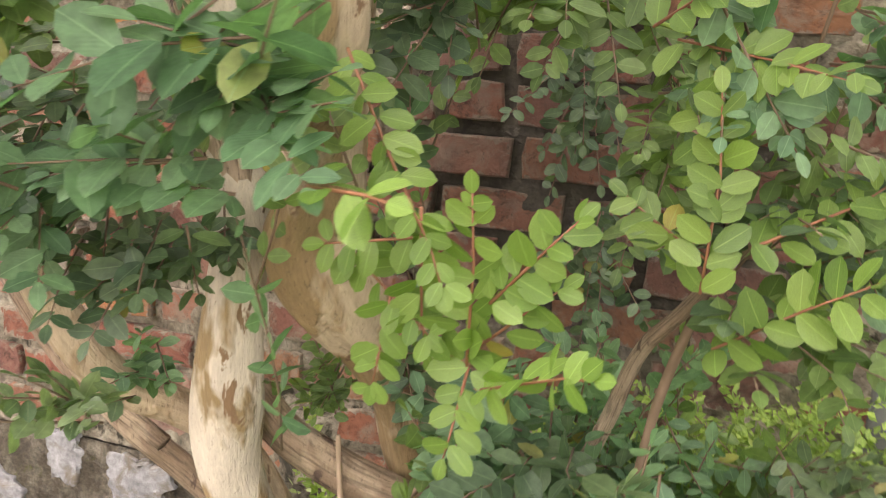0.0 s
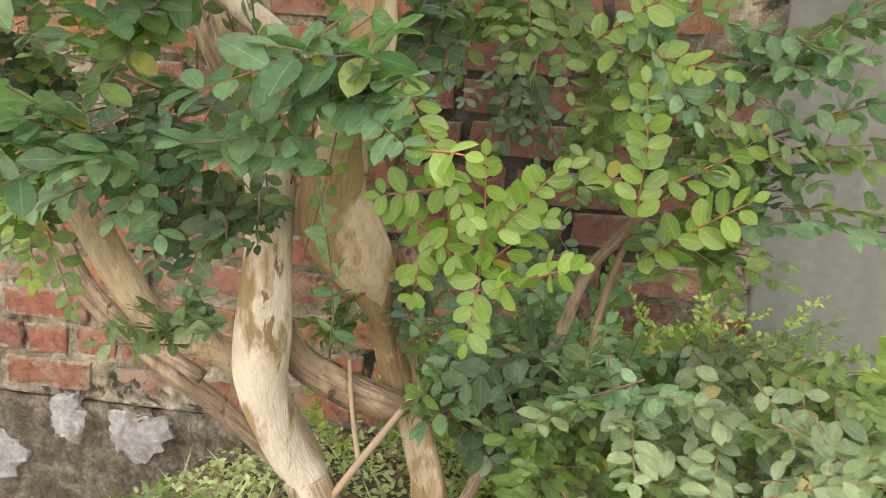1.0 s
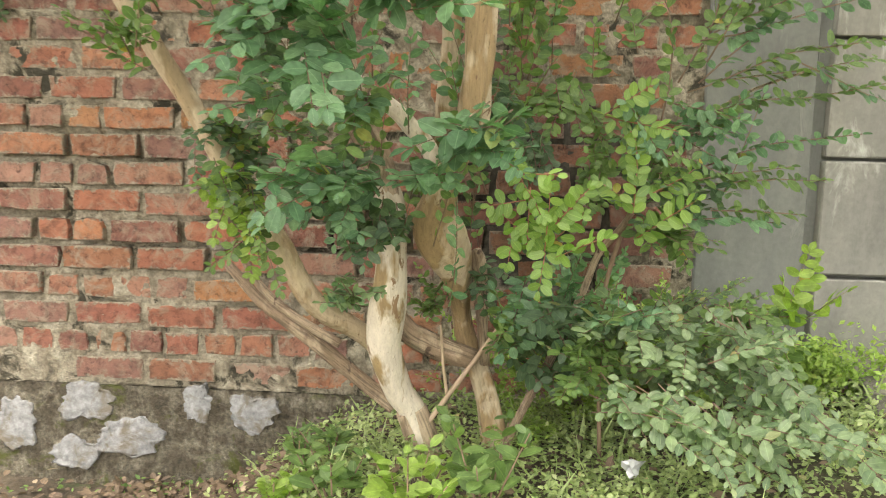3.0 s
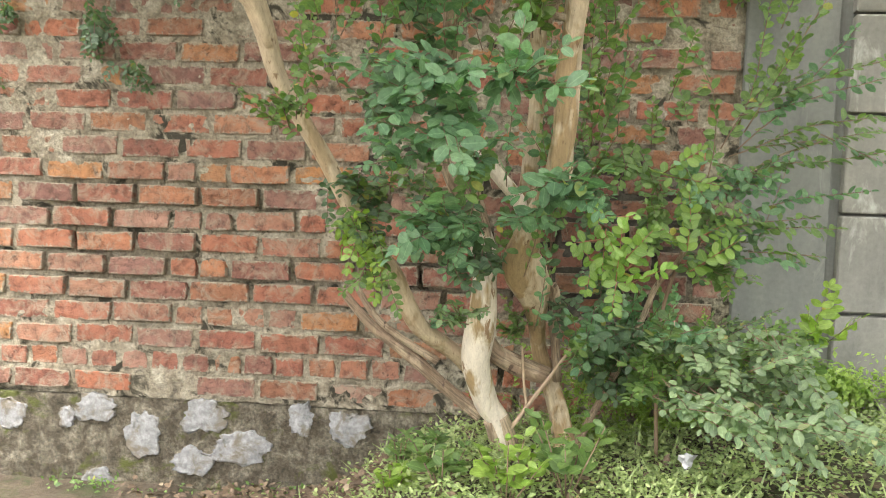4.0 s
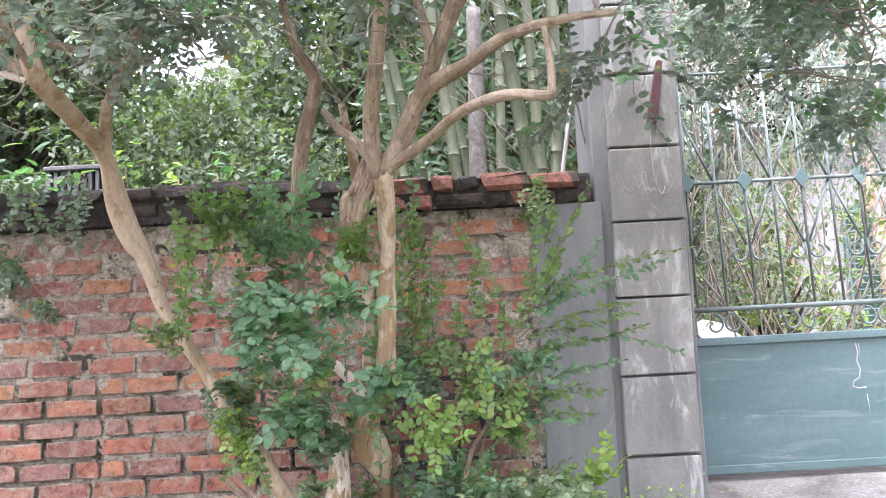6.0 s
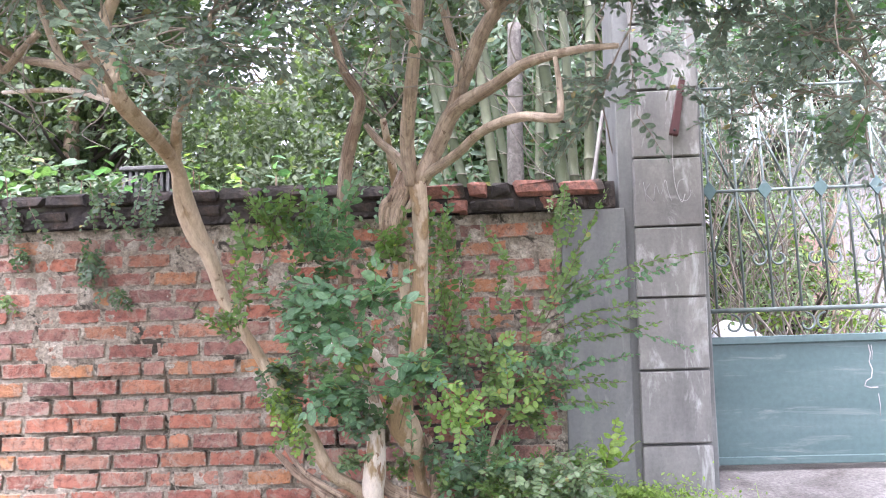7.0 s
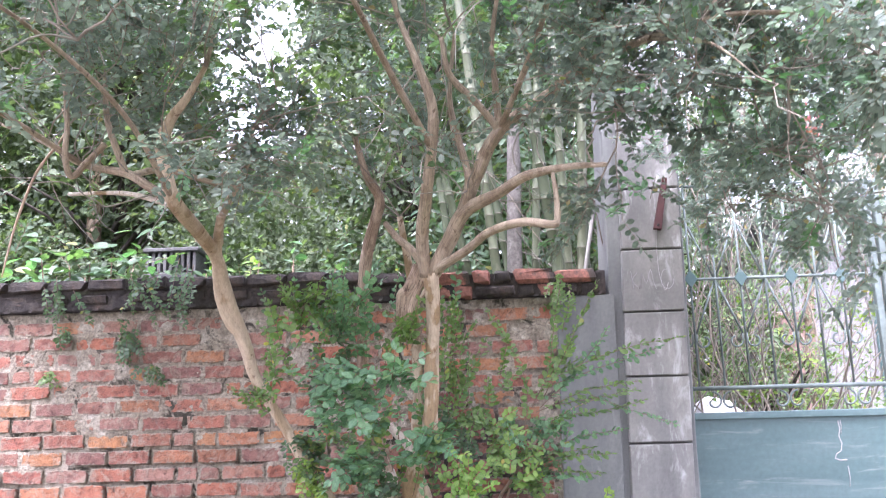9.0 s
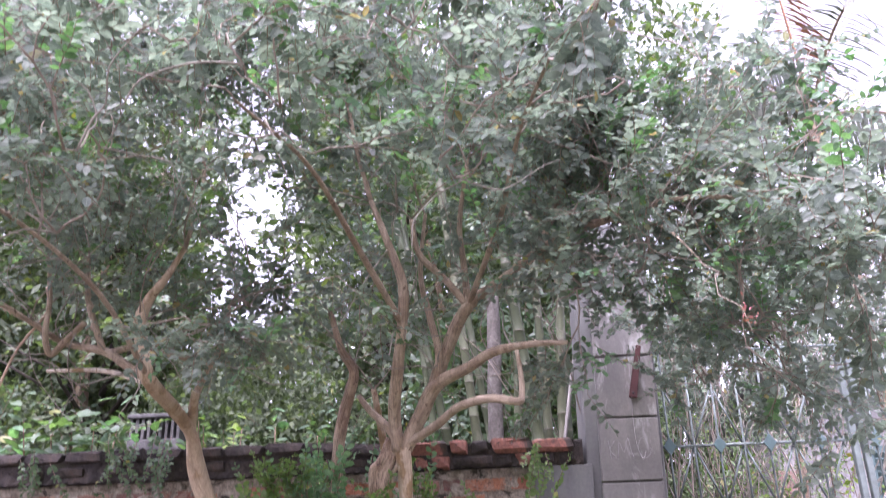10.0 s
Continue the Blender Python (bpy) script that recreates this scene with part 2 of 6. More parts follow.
M_QUOIN = layered("grey_cement_block", [(0.28, (0.122, 0.123, 0.112)), (0.46, (0.175, 0.175, 0.158)), (0.6, (0.215, 0.214, 0.19)), (0.76, (0.316, 0.316, 0.278))], 3.0, 60, 0.85, 0.3, 0.003,
                  (0.40, 0.415, 0.38), 4.5, (0.54, 0.68), (2.0, 2.0, 0.6), grain=(0.84, 1.08))
M_SOIL = layered("soil", [(0.3, (0.048, 0.036, 0.024)), (0.6, (0.112, 0.088, 0.060)), (0.8, (0.176, 0.144, 0.104))], 5, 60, 0.95, 0.9, 0.015,
                 (0.040, 0.060, 0.016), 4, (0.5, 0.66))
M_DRIVE = layered("worn_concrete", [(0.3, (0.12, 0.105, 0.09)), (0.55, (0.24, 0.225, 0.2)), (0.8, (0.33, 0.31, 0.285))], 4, 60, 0.95, 0.5, 0.006)
M_BARK = bark("bark_pale", (0.57, 0.51, 0.41), (0.28, 0.20, 0.10), (0.21, 0.13, 0.07), 0.60, 0.07)
M_BARK_T = bark("bark_tan", (0.45, 0.365, 0.255), (0.285, 0.20, 0.105), (0.17, 0.10, 0.055), 0.5, 0.18)
M_BARK_S = bark("bark_straw", (0.45, 0.36, 0.245), (0.33, 0.245, 0.145), (0.19, 0.125, 0.07), 0.56, 0.14)
M_BARK_B = bark("bark_brown", (0.40, 0.325, 0.23), (0.30, 0.235, 0.16), (0.17, 0.125, 0.08), 0.5, 0.4)
M_BARK_R = bark("bark_rough", (0.40, 0.31, 0.215), (0.27, 0.195, 0.13), (0.12, 0.08, 0.055), 0.5, 0.6)
M_TWIG = plain("twig", (0.16, 0.11, 0.07), 0.8)
# Near-black wood: the shade inside the garden crowns is put into the colour.
M_SHADEWOOD = plain("shaded_dark_bark", (0.05, 0.042, 0.032), 0.9)
M_BRANCHLET = plain("branchlet_bark", (0.24, 0.205, 0.16), 0.85)
M_VINE = plain("grey_vine_bark", (0.22, 0.205, 0.165), 0.85)
M_TWIG_RED = plain("young_red_twig", (0.26, 0.11, 0.06), 0.6)
M_DEAD = plain("dead_wood", (0.36, 0.27, 0.19), 0.9)
M_LEAF_D = leaf_material("leaf_old", (0.061, 0.115, 0.066), (0.122, 0.190, 0.105), (0.266, 0.25, 0.07), through=0.45)
M_LEAF_M = leaf_material("leaf_mid", (0.094, 0.165, 0.058), (0.167, 0.26, 0.085), (0.377, 0.32, 0.07), through=0.45)
M_LEAF_F = leaf_material("leaf_fresh", (0.167, 0.27, 0.05), (0.266, 0.38, 0.085), (0.466, 0.36, 0.09), through=0.45)
M_LEAF_G = leaf_material("leaf_greyish", (0.11, 0.175, 0.097), (0.215, 0.29, 0.16), (0.355, 0.32, 0.15), through=0.45)
M_LEAF_T = leaf_material("leaf_teal", (0.088, 0.185, 0.10), (0.178, 0.305, 0.165), (0.333, 0.34, 0.08), 0.5, through=0.45, glow=(0.9, 1.2, 0.55))
# Paler and greyer than the lower leaves: bright haze is put into the colour.
M_LEAF_C = leaf_material("leaf_crown_hazy", (0.122, 0.168, 0.133), (0.222, 0.276, 0.216), (0.33, 0.27, 0.11), 0.42, through=0.6, glow=(1.05, 1.12, 0.95))
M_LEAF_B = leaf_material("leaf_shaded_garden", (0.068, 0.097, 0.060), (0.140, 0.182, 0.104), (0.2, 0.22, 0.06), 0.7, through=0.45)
M_GRASS = leaf_material("weed_leaf", (0.19, 0.26, 0.105), (0.36, 0.43, 0.20), (0.36, 0.29, 0.16))
M_FERN = leaf_material("groundcover_leaf", (0.16, 0.26, 0.05), (0.28, 0.40, 0.09), (0.30, 0.36, 0.10))
M_LITTER = leaf_material("dead_leaf", (0.085, 0.058, 0.04), (0.19, 0.135, 0.09), (0.33, 0.26, 0.18), 0.8, 0.1)
M_BAMBOO = layered("bamboo_culm", [(0.3, (0.07, 0.088, 0.045)), (0.6, (0.11, 0.128, 0.07)), (0.8, (0.165, 0.175, 0.11))], 1.5, 30, 0.45, 0.15, 0.002, (0.26, 0.26, 0.19), 2.0,
                   (0.58, 0.72), (3, 3, 0.5), grain=(0.8, 1.12))
M_BAMBOO_D = layered("bamboo_culm_dark", [(0.3, (0.035, 0.05, 0.022)), (0.6, (0.058, 0.075, 0.034)), (0.8, (0.095, 0.107, 0.058))], 1.5, 30, 0.45, 0.15, 0.002, (0.18, 0.19, 0.13), 2.0,
                     (0.62, 0.76), (3, 3, 0.5), grain=(0.8, 1.12))
M_JOINT = plain("pale_bamboo_joint", (0.13, 0.13, 0.09), 0.8)
M_LICHEN = layered("lichen_bark", [(0.3, (0.09, 0.085, 0.07)), (0.55, (0.16, 0.15, 0.13)), (0.75, (0.28, 0.27, 0.235))], 14, 60, 0.95, 0.8, 0.01, (0.08, 0.075, 0.06), 9.0, (0.55, 0.68))
M_POLE = plain("weathered_pale_pole", (0.25, 0.245, 0.22), 0.8)
M_GATE = layered("green_gate_paint", [(0.3, (0.055, 0.105, 0.10)), (0.5, (0.07, 0.125, 0.118)), (0.75, (0.10, 0.155, 0.148))], 2.2, 40, 0.45, 0.12, 0.002,
                 (0.16, 0.20, 0.185), 6.5, (0.56, 0.70), (0.35, 1.0, 2.8), grain=(0.85, 1.08))
M_GRILLE = plain("grey_green_ironwork", (0.13, 0.165, 0.15), 0.8, 0.0, 0.3)
M_WHITE = layered("white_house_wall", [(0.3, (0.20, 0.20, 0.195)), (0.6, (0.29, 0.29, 0.28))], 1.2, 30, 0.85, 0.15, 0.003)
M_DARK = plain("dark_opening", (0.03, 0.03, 0.03), 0.6)
M_TERRA = plain("salmon_plaster", (0.24, 0.16, 0.13), 0.85)
M_RED = plain("faded_red_paint", (0.075, 0.027, 0.024), 0.75)
M_WIRE = plain("pale_wire", (0.36, 0.35, 0.33), 0.6)
M_SACK = plain("white_sack", (0.72, 0.73, 0.74), 0.6)
M_FOIL = plain("crumpled_foil", (0.40, 0.41, 0.42), 0.5, 0.4)
M_PALM = leaf_material("palm_leaf", (0.05, 0.07, 0.045), (0.085, 0.105, 0.07), (0.13, 0.11, 0.07), 0.4, through=0.2)
M_PETAL = leaf_material("pink_petal", (0.34, 0.11, 0.13), (0.46, 0.20, 0.20), (0.45, 0.26, 0.17), 0.7)
# Tank concrete, with the garden shade it stands in put into its dark grey.
M_TANK = layered("shaded_concrete", [(0.3, (0.05, 0.05, 0.047)), (0.55, (0.09, 0.09, 0.085)), (0.8, (0.14, 0.14, 0.13))], 5, 50, 0.9, 0.4, 0.006)
M_DRYFROND = plain("dry_frond", (0.30, 0.17, 0.09), 0.8)
M_ROOF = plain("grey_roof_sheet", (0.30, 0.31, 0.33), 0.6)


# ---- mesh helpers ----
def finish(name, me, material, parent=None, label="", smooth=True):
    me.materials.append(material)
    if smooth:
        me.polygons.foreach_set("use_smooth", [True] * len(me.polygons))
    ob = new(name, me)
    if parent is not None:
        under(ob, parent)
    if label:
        tagged(ob, label)
    return ob


def under(ob, parent):
    """Hangs ob under parent, where it stands in the world."""
    ob.parent = parent
    ob.matrix_parent_inverse = parent.matrix_basis.inverted()
    return ob


def part(name, bm, material, parent=None, label="", smooth=False):
    me = bpy.data.meshes.new(name)
    bm.to_mesh(me)
    bm.free()
    return finish(name, me, material, parent, label, smooth)


def thing(name, label, category, at=(0, 0, 0), group="", kind=""):
    ob = new(name)
    ob.location = at
    return tagged(ob, label, category, group, kind)


def box(bm, x0, x1, y0, y1, z0, z1, bev=0.0, jit=0.0, rng=None):
    r = bmesh.ops.create_cube(bm, size=1)
    vs = r["verts"]
    for v in vs:
        v.co = Vector((x0 + (v.co.x + 0.5) * (x1 - x0), y0 + (v.co.y + 0.5) * (y1 - y0), z0 + (v.co.z + 0.5) * (z1 - z0)))
    if bev:
        es = {e for v in vs for e in v.link_edges}
        r = bmesh.ops.bevel(bm, geom=list(es), offset=bev, segments=1, affect="EDGES", profile=0.6)
        vs = list({v for f in r["faces"] for v in f.verts})
    if jit:
        for v in vs:
            v.co += Vector(rng.uniform(-jit, jit, 3))
    return vs


def make_mesh(name, verts, tris, uvs=None):
    """A triangle mesh from arrays."""
    me = bpy.data.meshes.new(name)
    n, k = len(verts), len(tris)
    me.vertices.add(n)
    me.vertices.foreach_set("co", np.asarray(verts, np.float32).ravel())
    me.loops.add(3 * k)
    me.loops.foreach_set("vertex_index", np.asarray(tris, np.int32).ravel())
    me.polygons.add(k)
    me.polygons.foreach_set("loop_start", np.arange(0, 3 * k, 3, dtype=np.int32))
    if uvs is not None:
        layer = me.uv_layers.new(name="UVMap")
        layer.data.foreach_set("uv", np.asarray(uvs, np.float32)[np.asarray(tris).ravel()].ravel())
    me.update()
    me.validate()
    return me


def spline(points, steps=6):
    """Catmull-Rom through the points (rows of any width)."""
    p = np.asarray(points, float)
    p = np.vstack([2 * p[0] - p[1], p, 2 * p[-1] - p[-2]])
    out = []
    for i in range(1, len(p) - 2):
        for s in np.linspace(0, 1, steps, endpoint=False):
            a, b, c, d = p[i - 1:i + 3]
            out.append(0.5 * (2 * b + (c - a) * s + (2 * a - 5 * b + 4 * c - d) * s * s + (3 * b - a - 3 * c + d) * s ** 3))
    out.append(p[-2])
    return np.array(out)


def tube(path, radii, sides=8, lump=0.0, seed=0):
    """Vertices and triangles of a tube with closed ends."""
    path = np.asarray(path, float)
    n = len(path)
    tan = np.gradient(path, axis=0)
    tan /= np.linalg.norm(tan, axis=1)[:, None] + 1e-9
    ref = np.array([0.31, -0.9, 0.3]) if abs(tan[0] @ np.array([0.31, -0.9, 0.3])) < 0.85 else np.array([1.0, 0, 0])
    u = np.cross(tan[0], ref)
    u /= np.linalg.norm(u)
    verts = []
    ang = np.linspace(0, 2 * np.pi, sides, endpoint=False)
    for i in range(n):
        u = u - tan[i] * (u @ tan[i])
        u /= np.linalg.norm(u) + 1e-9
        v = np.cross(tan[i], u)
        r = radii[i] * np.ones(sides)
        if lump:
            for k, a in enumerate(ang):
                r[k] *= 1 + lump * noise.noise(Vector((seed + 1.3 * np.cos(a), 1.3 * np.sin(a), path[i][2] * 6 + path[i][0] * 5)))
        verts.append(path[i] + np.outer(np.cos(ang) * r, u) + np.outer(np.sin(ang) * r, v))
    verts = np.vstack(verts + [path[:1], path[-1:]])
    tris = []
    for i in range(n - 1):
        for k in range(sides):
            a, b = i * sides + k, i * sides + (k + 1) % sides
            c, d = a + sides, b + sides
            tris += [(a, b, d), (a, d, c)]
    for k in range(sides):
        tris.append((n * sides, (k + 1) % sides, k))
        tris.append((n * sides + 1, (n - 1) * sides + k, (n - 1) * sides + (k + 1) % sides))
    return verts, np.array(tris)


def joined(pieces):
    vs, ts, o = [], [], 0
    for v, t in pieces:
        vs.append(v)
        ts.append(np.asarray(t) + o)
        o += len(v)
    return np.vstack(vs), np.vstack(ts)


def smooth01(a, b, x):
    t = np.clip((np.asarray(x, float) - a) / (b - a), 0, 1)
    return t * t * (3 - 2 * t)


LIMB_POINTS = []


def limb(name, rows, material, parent, label="", sides=14, lump=0.18, seed=0, steps=6):
    """A stem or branch: rows of x, y, z, radius."""
    s = spline(rows, steps)
    if name == "branch":
        s[:, 3] *= 1.3
    elif name == "stem":
        s[:, 3] *= 1 + 0.35 * smooth01(1.3, 1.95, s[:, 2])
    if parent.name == "flowering_tree":
        LIMB_POINTS.extend(p[:3] for p in s if p[2] > 1.95)
    v, t = tube(s[:, :3], np.maximum(s[:, 3], 0.002), sides, lump, seed)
    run = np.concatenate([[0], np.cumsum(np.linalg.norm(np.diff(s[:, :3], axis=0), axis=1))]) / (4 * float(np.mean(s[:, 3])) + 0.02)
    uv = [(abs(2 * k / sides - 1), d) for d in run for k in range(sides)] + [(0, run[0]), (0, run[-1])]
    return finish(name, make_mesh(name, v, t, uv), material, parent, label)


# leaf templates: x across, y along, z up; with uv
def leaf_template(rows, fold, curl):
    vs, uv = [], []
    n = len(rows)
    for i, (y, w) in enumerate(rows):
        z = -curl * y * y
        vs.append((0, y, z))
        uv.append((0.5, y))
    left = {}
    for i, (y, w) in enumerate(rows):
        if w > 0:
            left[i] = len(vs)
            for s in (-1, 1):
                vs.append((s * w, y - 0.03, -curl * y * y + fold * w))
                uv.append((0.5 + s * 0.5, y))
    tr = []
    for i in range(n - 1):
        a, b = left.get(i), left.get(i + 1)
        for s in (0, 1):
            q = []
            if a is None:
                q = [(i, i + 1, b + s)]
            elif b is None:
                q = [(i, i + 1, a + s)]
            else:
                q = [(i, i + 1, b + s), (i, b + s, a + s)]
            tr += [(x, z, y) if s else (x, y, z) for x, y, z in q]
    # the side s=1 runs the other way round
    return np.array(vs, float), np.array(tr), np.array(uv, float)


LEAF_OVAL = leaf_template([(0, 0), (0.09, 0.10), (0.32, 0.255), (0.62, 0.30), (0.87, 0.19), (1.0, 0)], 0.2, 0.14)
LEAF_LOW = leaf_template([(0, 0), (0.28, 0.24), (0.70, 0.27), (1.0, 0)], 0.25, 0.15)
LEAF_TINY = leaf_template([(0, 0), (0.55, 0.28), (1.0, 0)], 0.25, 0.1)
LEAF_LONG = leaf_template([(0, 0), (0.3, 0.13), (0.6, 0.14), (1.0, 0)], 0.3, 0.3)
BLADE = leaf_template([(0, 0.03), (0.5, 0.03), (1.0, 0)], 0.3, 0.45)


def unit(a):
    return a / (np.linalg.norm(a, axis=-1, keepdims=True) + 1e-9)


def leaf_arrays(pos, along, up, size, template):
    """Places the template at every row: returns vertices, triangles and uvs."""
    tv, tt, tu = template
    pos, size = np.asarray(pos, float), np.asarray(size, float)
    y = unit(np.asarray(along, float))
    x = unit(np.cross(y, np.asarray(up, float)))
    z = np.cross(x, y)
    k = len(tv)
    v = (tv[None, :, 0, None] * x[:, None] + tv[None, :, 1, None] * y[:, None] + tv[None, :, 2, None] * z[:, None]) * size[:, None, None] + pos[:, None]
    t = tt[None] + (np.arange(len(pos)) * k)[:, None, None]
    return v.reshape(-1, 3), t.reshape(-1, 3), np.tile(tu, (len(pos), 1))


class Foliage:
    """Collects shoots: leaves by kind, and twigs."""

    def __init__(self, seed):
        self.rng = np.random.RandomState(seed)
        self.leaves = {}
        self.twigs = []

    def shoot(self, start, way, length, leaf, key, droop=0.25, gap=0.55, face=(0, -0.5, 1.0), radius=0.0016, bare=0.1, store=None):
        r = self.rng
        p = np.array(start, float)
        d = unit(np.array(way, float))
        n = max(4, int(length / 0.03))
        pts = [p.copy()]
        step = length / n
        for i in range(n):
            d = unit(d + np.array([0, 0, -droop * step * 4]) + r.normal(0, 0.06, 3))
            p = p + d * step
            pts.append(p.copy())
        pts = np.array(pts)
        thin = pts[::3] if len(pts) % 3 == 1 else np.vstack([pts[::3], pts[-1:]])
        self.twigs.append(tube(thin, np.linspace(radius, radius * 0.45, len(thin)), 4))
        s = length * bare
        side = 1
        out = store if store is not None else self.leaves.setdefault(key, [])
        while s < length:
            f = s / length * n
            i = min(int(f), n - 1)
            q = pts[i] + (pts[i + 1] - pts[i]) * (f - i)
            t = unit(pts[i + 1] - pts[i])
            fc = np.array(face, float) + r.normal(0, 0.35, 3)
            lat = unit(np.cross(t, fc))
            taper = 0.55 + 0.45 * min(1, (length - s) / (length * 0.35) + 0.15)
            for sd in (side, -side):
                if r.rand() < 0.93:
                    al = lat * sd * 0.85 + t * r.uniform(0.25, 0.75) + r.normal(0, 0.18, 3)
                    up = np.cross(lat, t)
                    up = up * np.sign(up @ fc + 1e-6) + r.normal(0, 0.28, 3)
                    out.append((q + r.normal(0, 0.002, 3), al, up, leaf * taper * r.uniform(0.75, 1.15)))
            s += leaf * gap * r.uniform(0.8, 1.25)
        out.append((pts[-1], unit(pts[-1] - pts[-2]), np.array(face, float), leaf * 0.6))

    def cluster(self, centre, ext, n, length, leaf, key, way=(0, -0.3, 0.5), spread=0.7, **kw):
        r = self.rng
        for _ in range(n):
            o = unit(r.normal(0, 1, 3)) * r.rand() ** 0.4
            s = np.array(centre) + o * np.array(ext)
            w = unit(np.array(way, float)) + r.normal(0, spread, 3) * 0.6 + o * 0.5
            self.shoot(s - unit(w) * length * 0.5, w, length * r.uniform(0.6, 1.25), leaf * r.uniform(0.8, 1.15), key, **kw)

    def build(self, parent, mats, twig_mat=None, names="crown", template=LEAF_LOW, labels=None):
        for key, rows in self.leaves.items():
            a = [np.array([q[i] for q in rows]) for i in range(4)]
            v, t, u = leaf_arrays(*a, template)
            ob = finish(names, make_mesh(names, v, t, u), mats[key], parent)
            tagged(ob, kind="stuff")
        if self.twigs and twig_mat:
            v, t = joined(self.twigs)
            tagged(finish("twig_growth", make_mesh("twig_growth", v, t), twig_mat, parent), kind="stuff")


# ---- ground ----
def ground_z(x, y):
    x, y = np.asarray(x, float), np.asarray(y, float)
    z = 0.02 + 0.30 * smooth01(0.15, 0.85, x) + 0.13 * smooth01(1.2, 2.3, x)
    z = z - 0.75 * smooth01(-0.75, -3.0, y) * (0.4 + 0.6 * smooth01(-0.5, 1.2, x))
    z = z + 0.12 * smooth01(-0.3, 0.25, y) * smooth01(2.2, 2.6, x)
    z = np.where(y > 0.5, z + (0.55 - z) * smooth01(0.5, 1.5, y), z)
    return z


def ground():
    xs = np.concatenate([[-900, -300, -80, -25, -10, -6], np.linspace(-4, 5, 130), [7, 10, 25, 80, 300, 900]])
    ys = np.concatenate([[-900, -300, -80, -25, -12], np.linspace(-7, 2, 130), [4, 7, 12, 25, 80, 300, 900]])
    X, Y = np.meshgrid(xs, ys, indexing="ij")
    Z = ground_z(X, Y)
    for i in range(len(xs)):
        for j in range(len(ys)):
            if abs(xs[i]) < 6 and abs(ys[j]) < 8:
                Z[i, j] += 0.02 * noise.noise(Vector((X[i, j] * 3, Y[i, j] * 3, 0))) + 0.012 * noise.noise(Vector((X[i, j] * 11, Y[i, j] * 11, 3)))
    v = np.stack([X, Y, Z], -1).reshape(-1, 3)
    m = len(ys)
    t = []
    for i in range(len(xs) - 1):
        for j in range(m - 1):
            a = i * m + j
            t += [(a, a + m, a + m + 1), (a, a + m + 1, a + 1)]
    ob = finish("ground", make_mesh("ground", v, t), M_SOIL)
    tagged(ob, "bare brown soil bank with weeds before the wall", "ground", kind="structure")


ground()


def driveway():
    n = 16
    v, t = [], []
    for i in range(n + 1):
        for j in range(n + 1):
            x = 2.16 + 2.6 * i / n
            y = -1.3 + 2.6 * j / n
            if i == 0:
                x += 0.05 * noise.noise(Vector((y * 4, 1, 0)))
            v.append((x, y, 0.47 + 0.16 * float(smooth01(-0.5, 0.35, y)) - 0.5 * float(smooth01(-0.45, -1.6, y)) + 0.006 * noise.noise(Vector((x * 5, y * 5, 0)))))
    m = n + 1
    for i in range(n):
        for j in range(n):
            a = i * m + j
            t += [(a, a + m, a + m + 1), (a, a + m + 1, a + 1)]
    v = np.array(v)
    low = v.copy()
    low[:, 2] -= 0.12
    k = len(v)
    rim = [(i * m, (i + 1) * m) for i in range(n)] + [(n * m + j, n * m + j + 1) for j in range(n)] + [(j + 1, j) for j in range(n)] + \
          [((i + 1) * m + n, i * m + n) for i in range(n)]
    for a, b in rim:
        t += [(a, a + k, b + k), (a, b + k, b)]
    ob = finish("driveway", make_mesh("driveway", np.vstack([v, low]), t), M_DRIVE, smooth=False)
    tagged(ob, "worn grey concrete ramp before the gate", "driveway", kind="structure")


driveway()

# ---- brick wall ----
COURSE = 0.09
PITCH = 0.243
WALL_L, WALL_R = -4.2, 1.72
FOOT = 0.36
wall = thing("wall_garden", "old red brick garden wall with crumbling lime mortar", "wall", kind="structure")


def rough_face(name, x0, x1, z0, z1, y, depth, cell, amp, material, parent, seed, back=0.22, relief=None):
    nx, nz = int((x1 - x0) / cell), int((z1 - z0) / cell)
    X, Z = np.meshgrid(np.linspace(x0, x1, nx + 1), np.linspace(z0, z1, nz + 1), indexing="ij")
    Y = np.zeros_like(X)
    for i in range(nx + 1):
        for j in range(nz + 1):
            p = Vector((X[i, j], seed, Z[i, j]))
            Y[i, j] = y - amp * (noise.noise(p * 5) + 0.7 * noise.noise(p * 17) + 0.4 * noise.noise(p * 40)) + (relief(p) if relief else 0.0)
    v = np.stack([X, Y, Z], -1).reshape(-1, 3)
    m = nz + 1
    t = []
    for i in range(nx):
        for j in range(nz):
            a = i * m + j
            t += [(a, a + m, a + m + 1), (a, a + m + 1, a + 1)]
    k = len(v)
    corners = np.array([(x0, back, z0), (x1, back, z0), (x1, back, z1), (x0, back, z1)])
    A, B, C, D = 0, nx * m, nx * m + nz, nz
    bot = [i * m for i in range(nx + 1)]
    top = [i * m + nz for i in range(nx + 1)]
    t += [(k, k + 2, k + 1), (k, k + 3, k + 2)]
    for a, b in zip(bot, bot[1:]):
        t.append((a, k, b))
    t.append((B, k, k + 1))
    for a, b in zip(top, top[1:]):
        t.append((a, b, k + 3))
    t.append((C, k + 2, k + 3))
    for j in range(nz):
        t.append((j, j + 1, k))
        t.append((B + j, k + 1, B + j + 1))
    t += [(D, k + 3, k), (C, k + 1, k + 2)]
    ob = finish(name, make_mesh(name, np.vstack([v, corners]), t), material, parent)
    ob.data.polygons.foreach_set("use_smooth", [True] * len(ob.data.polygons))
    return ob




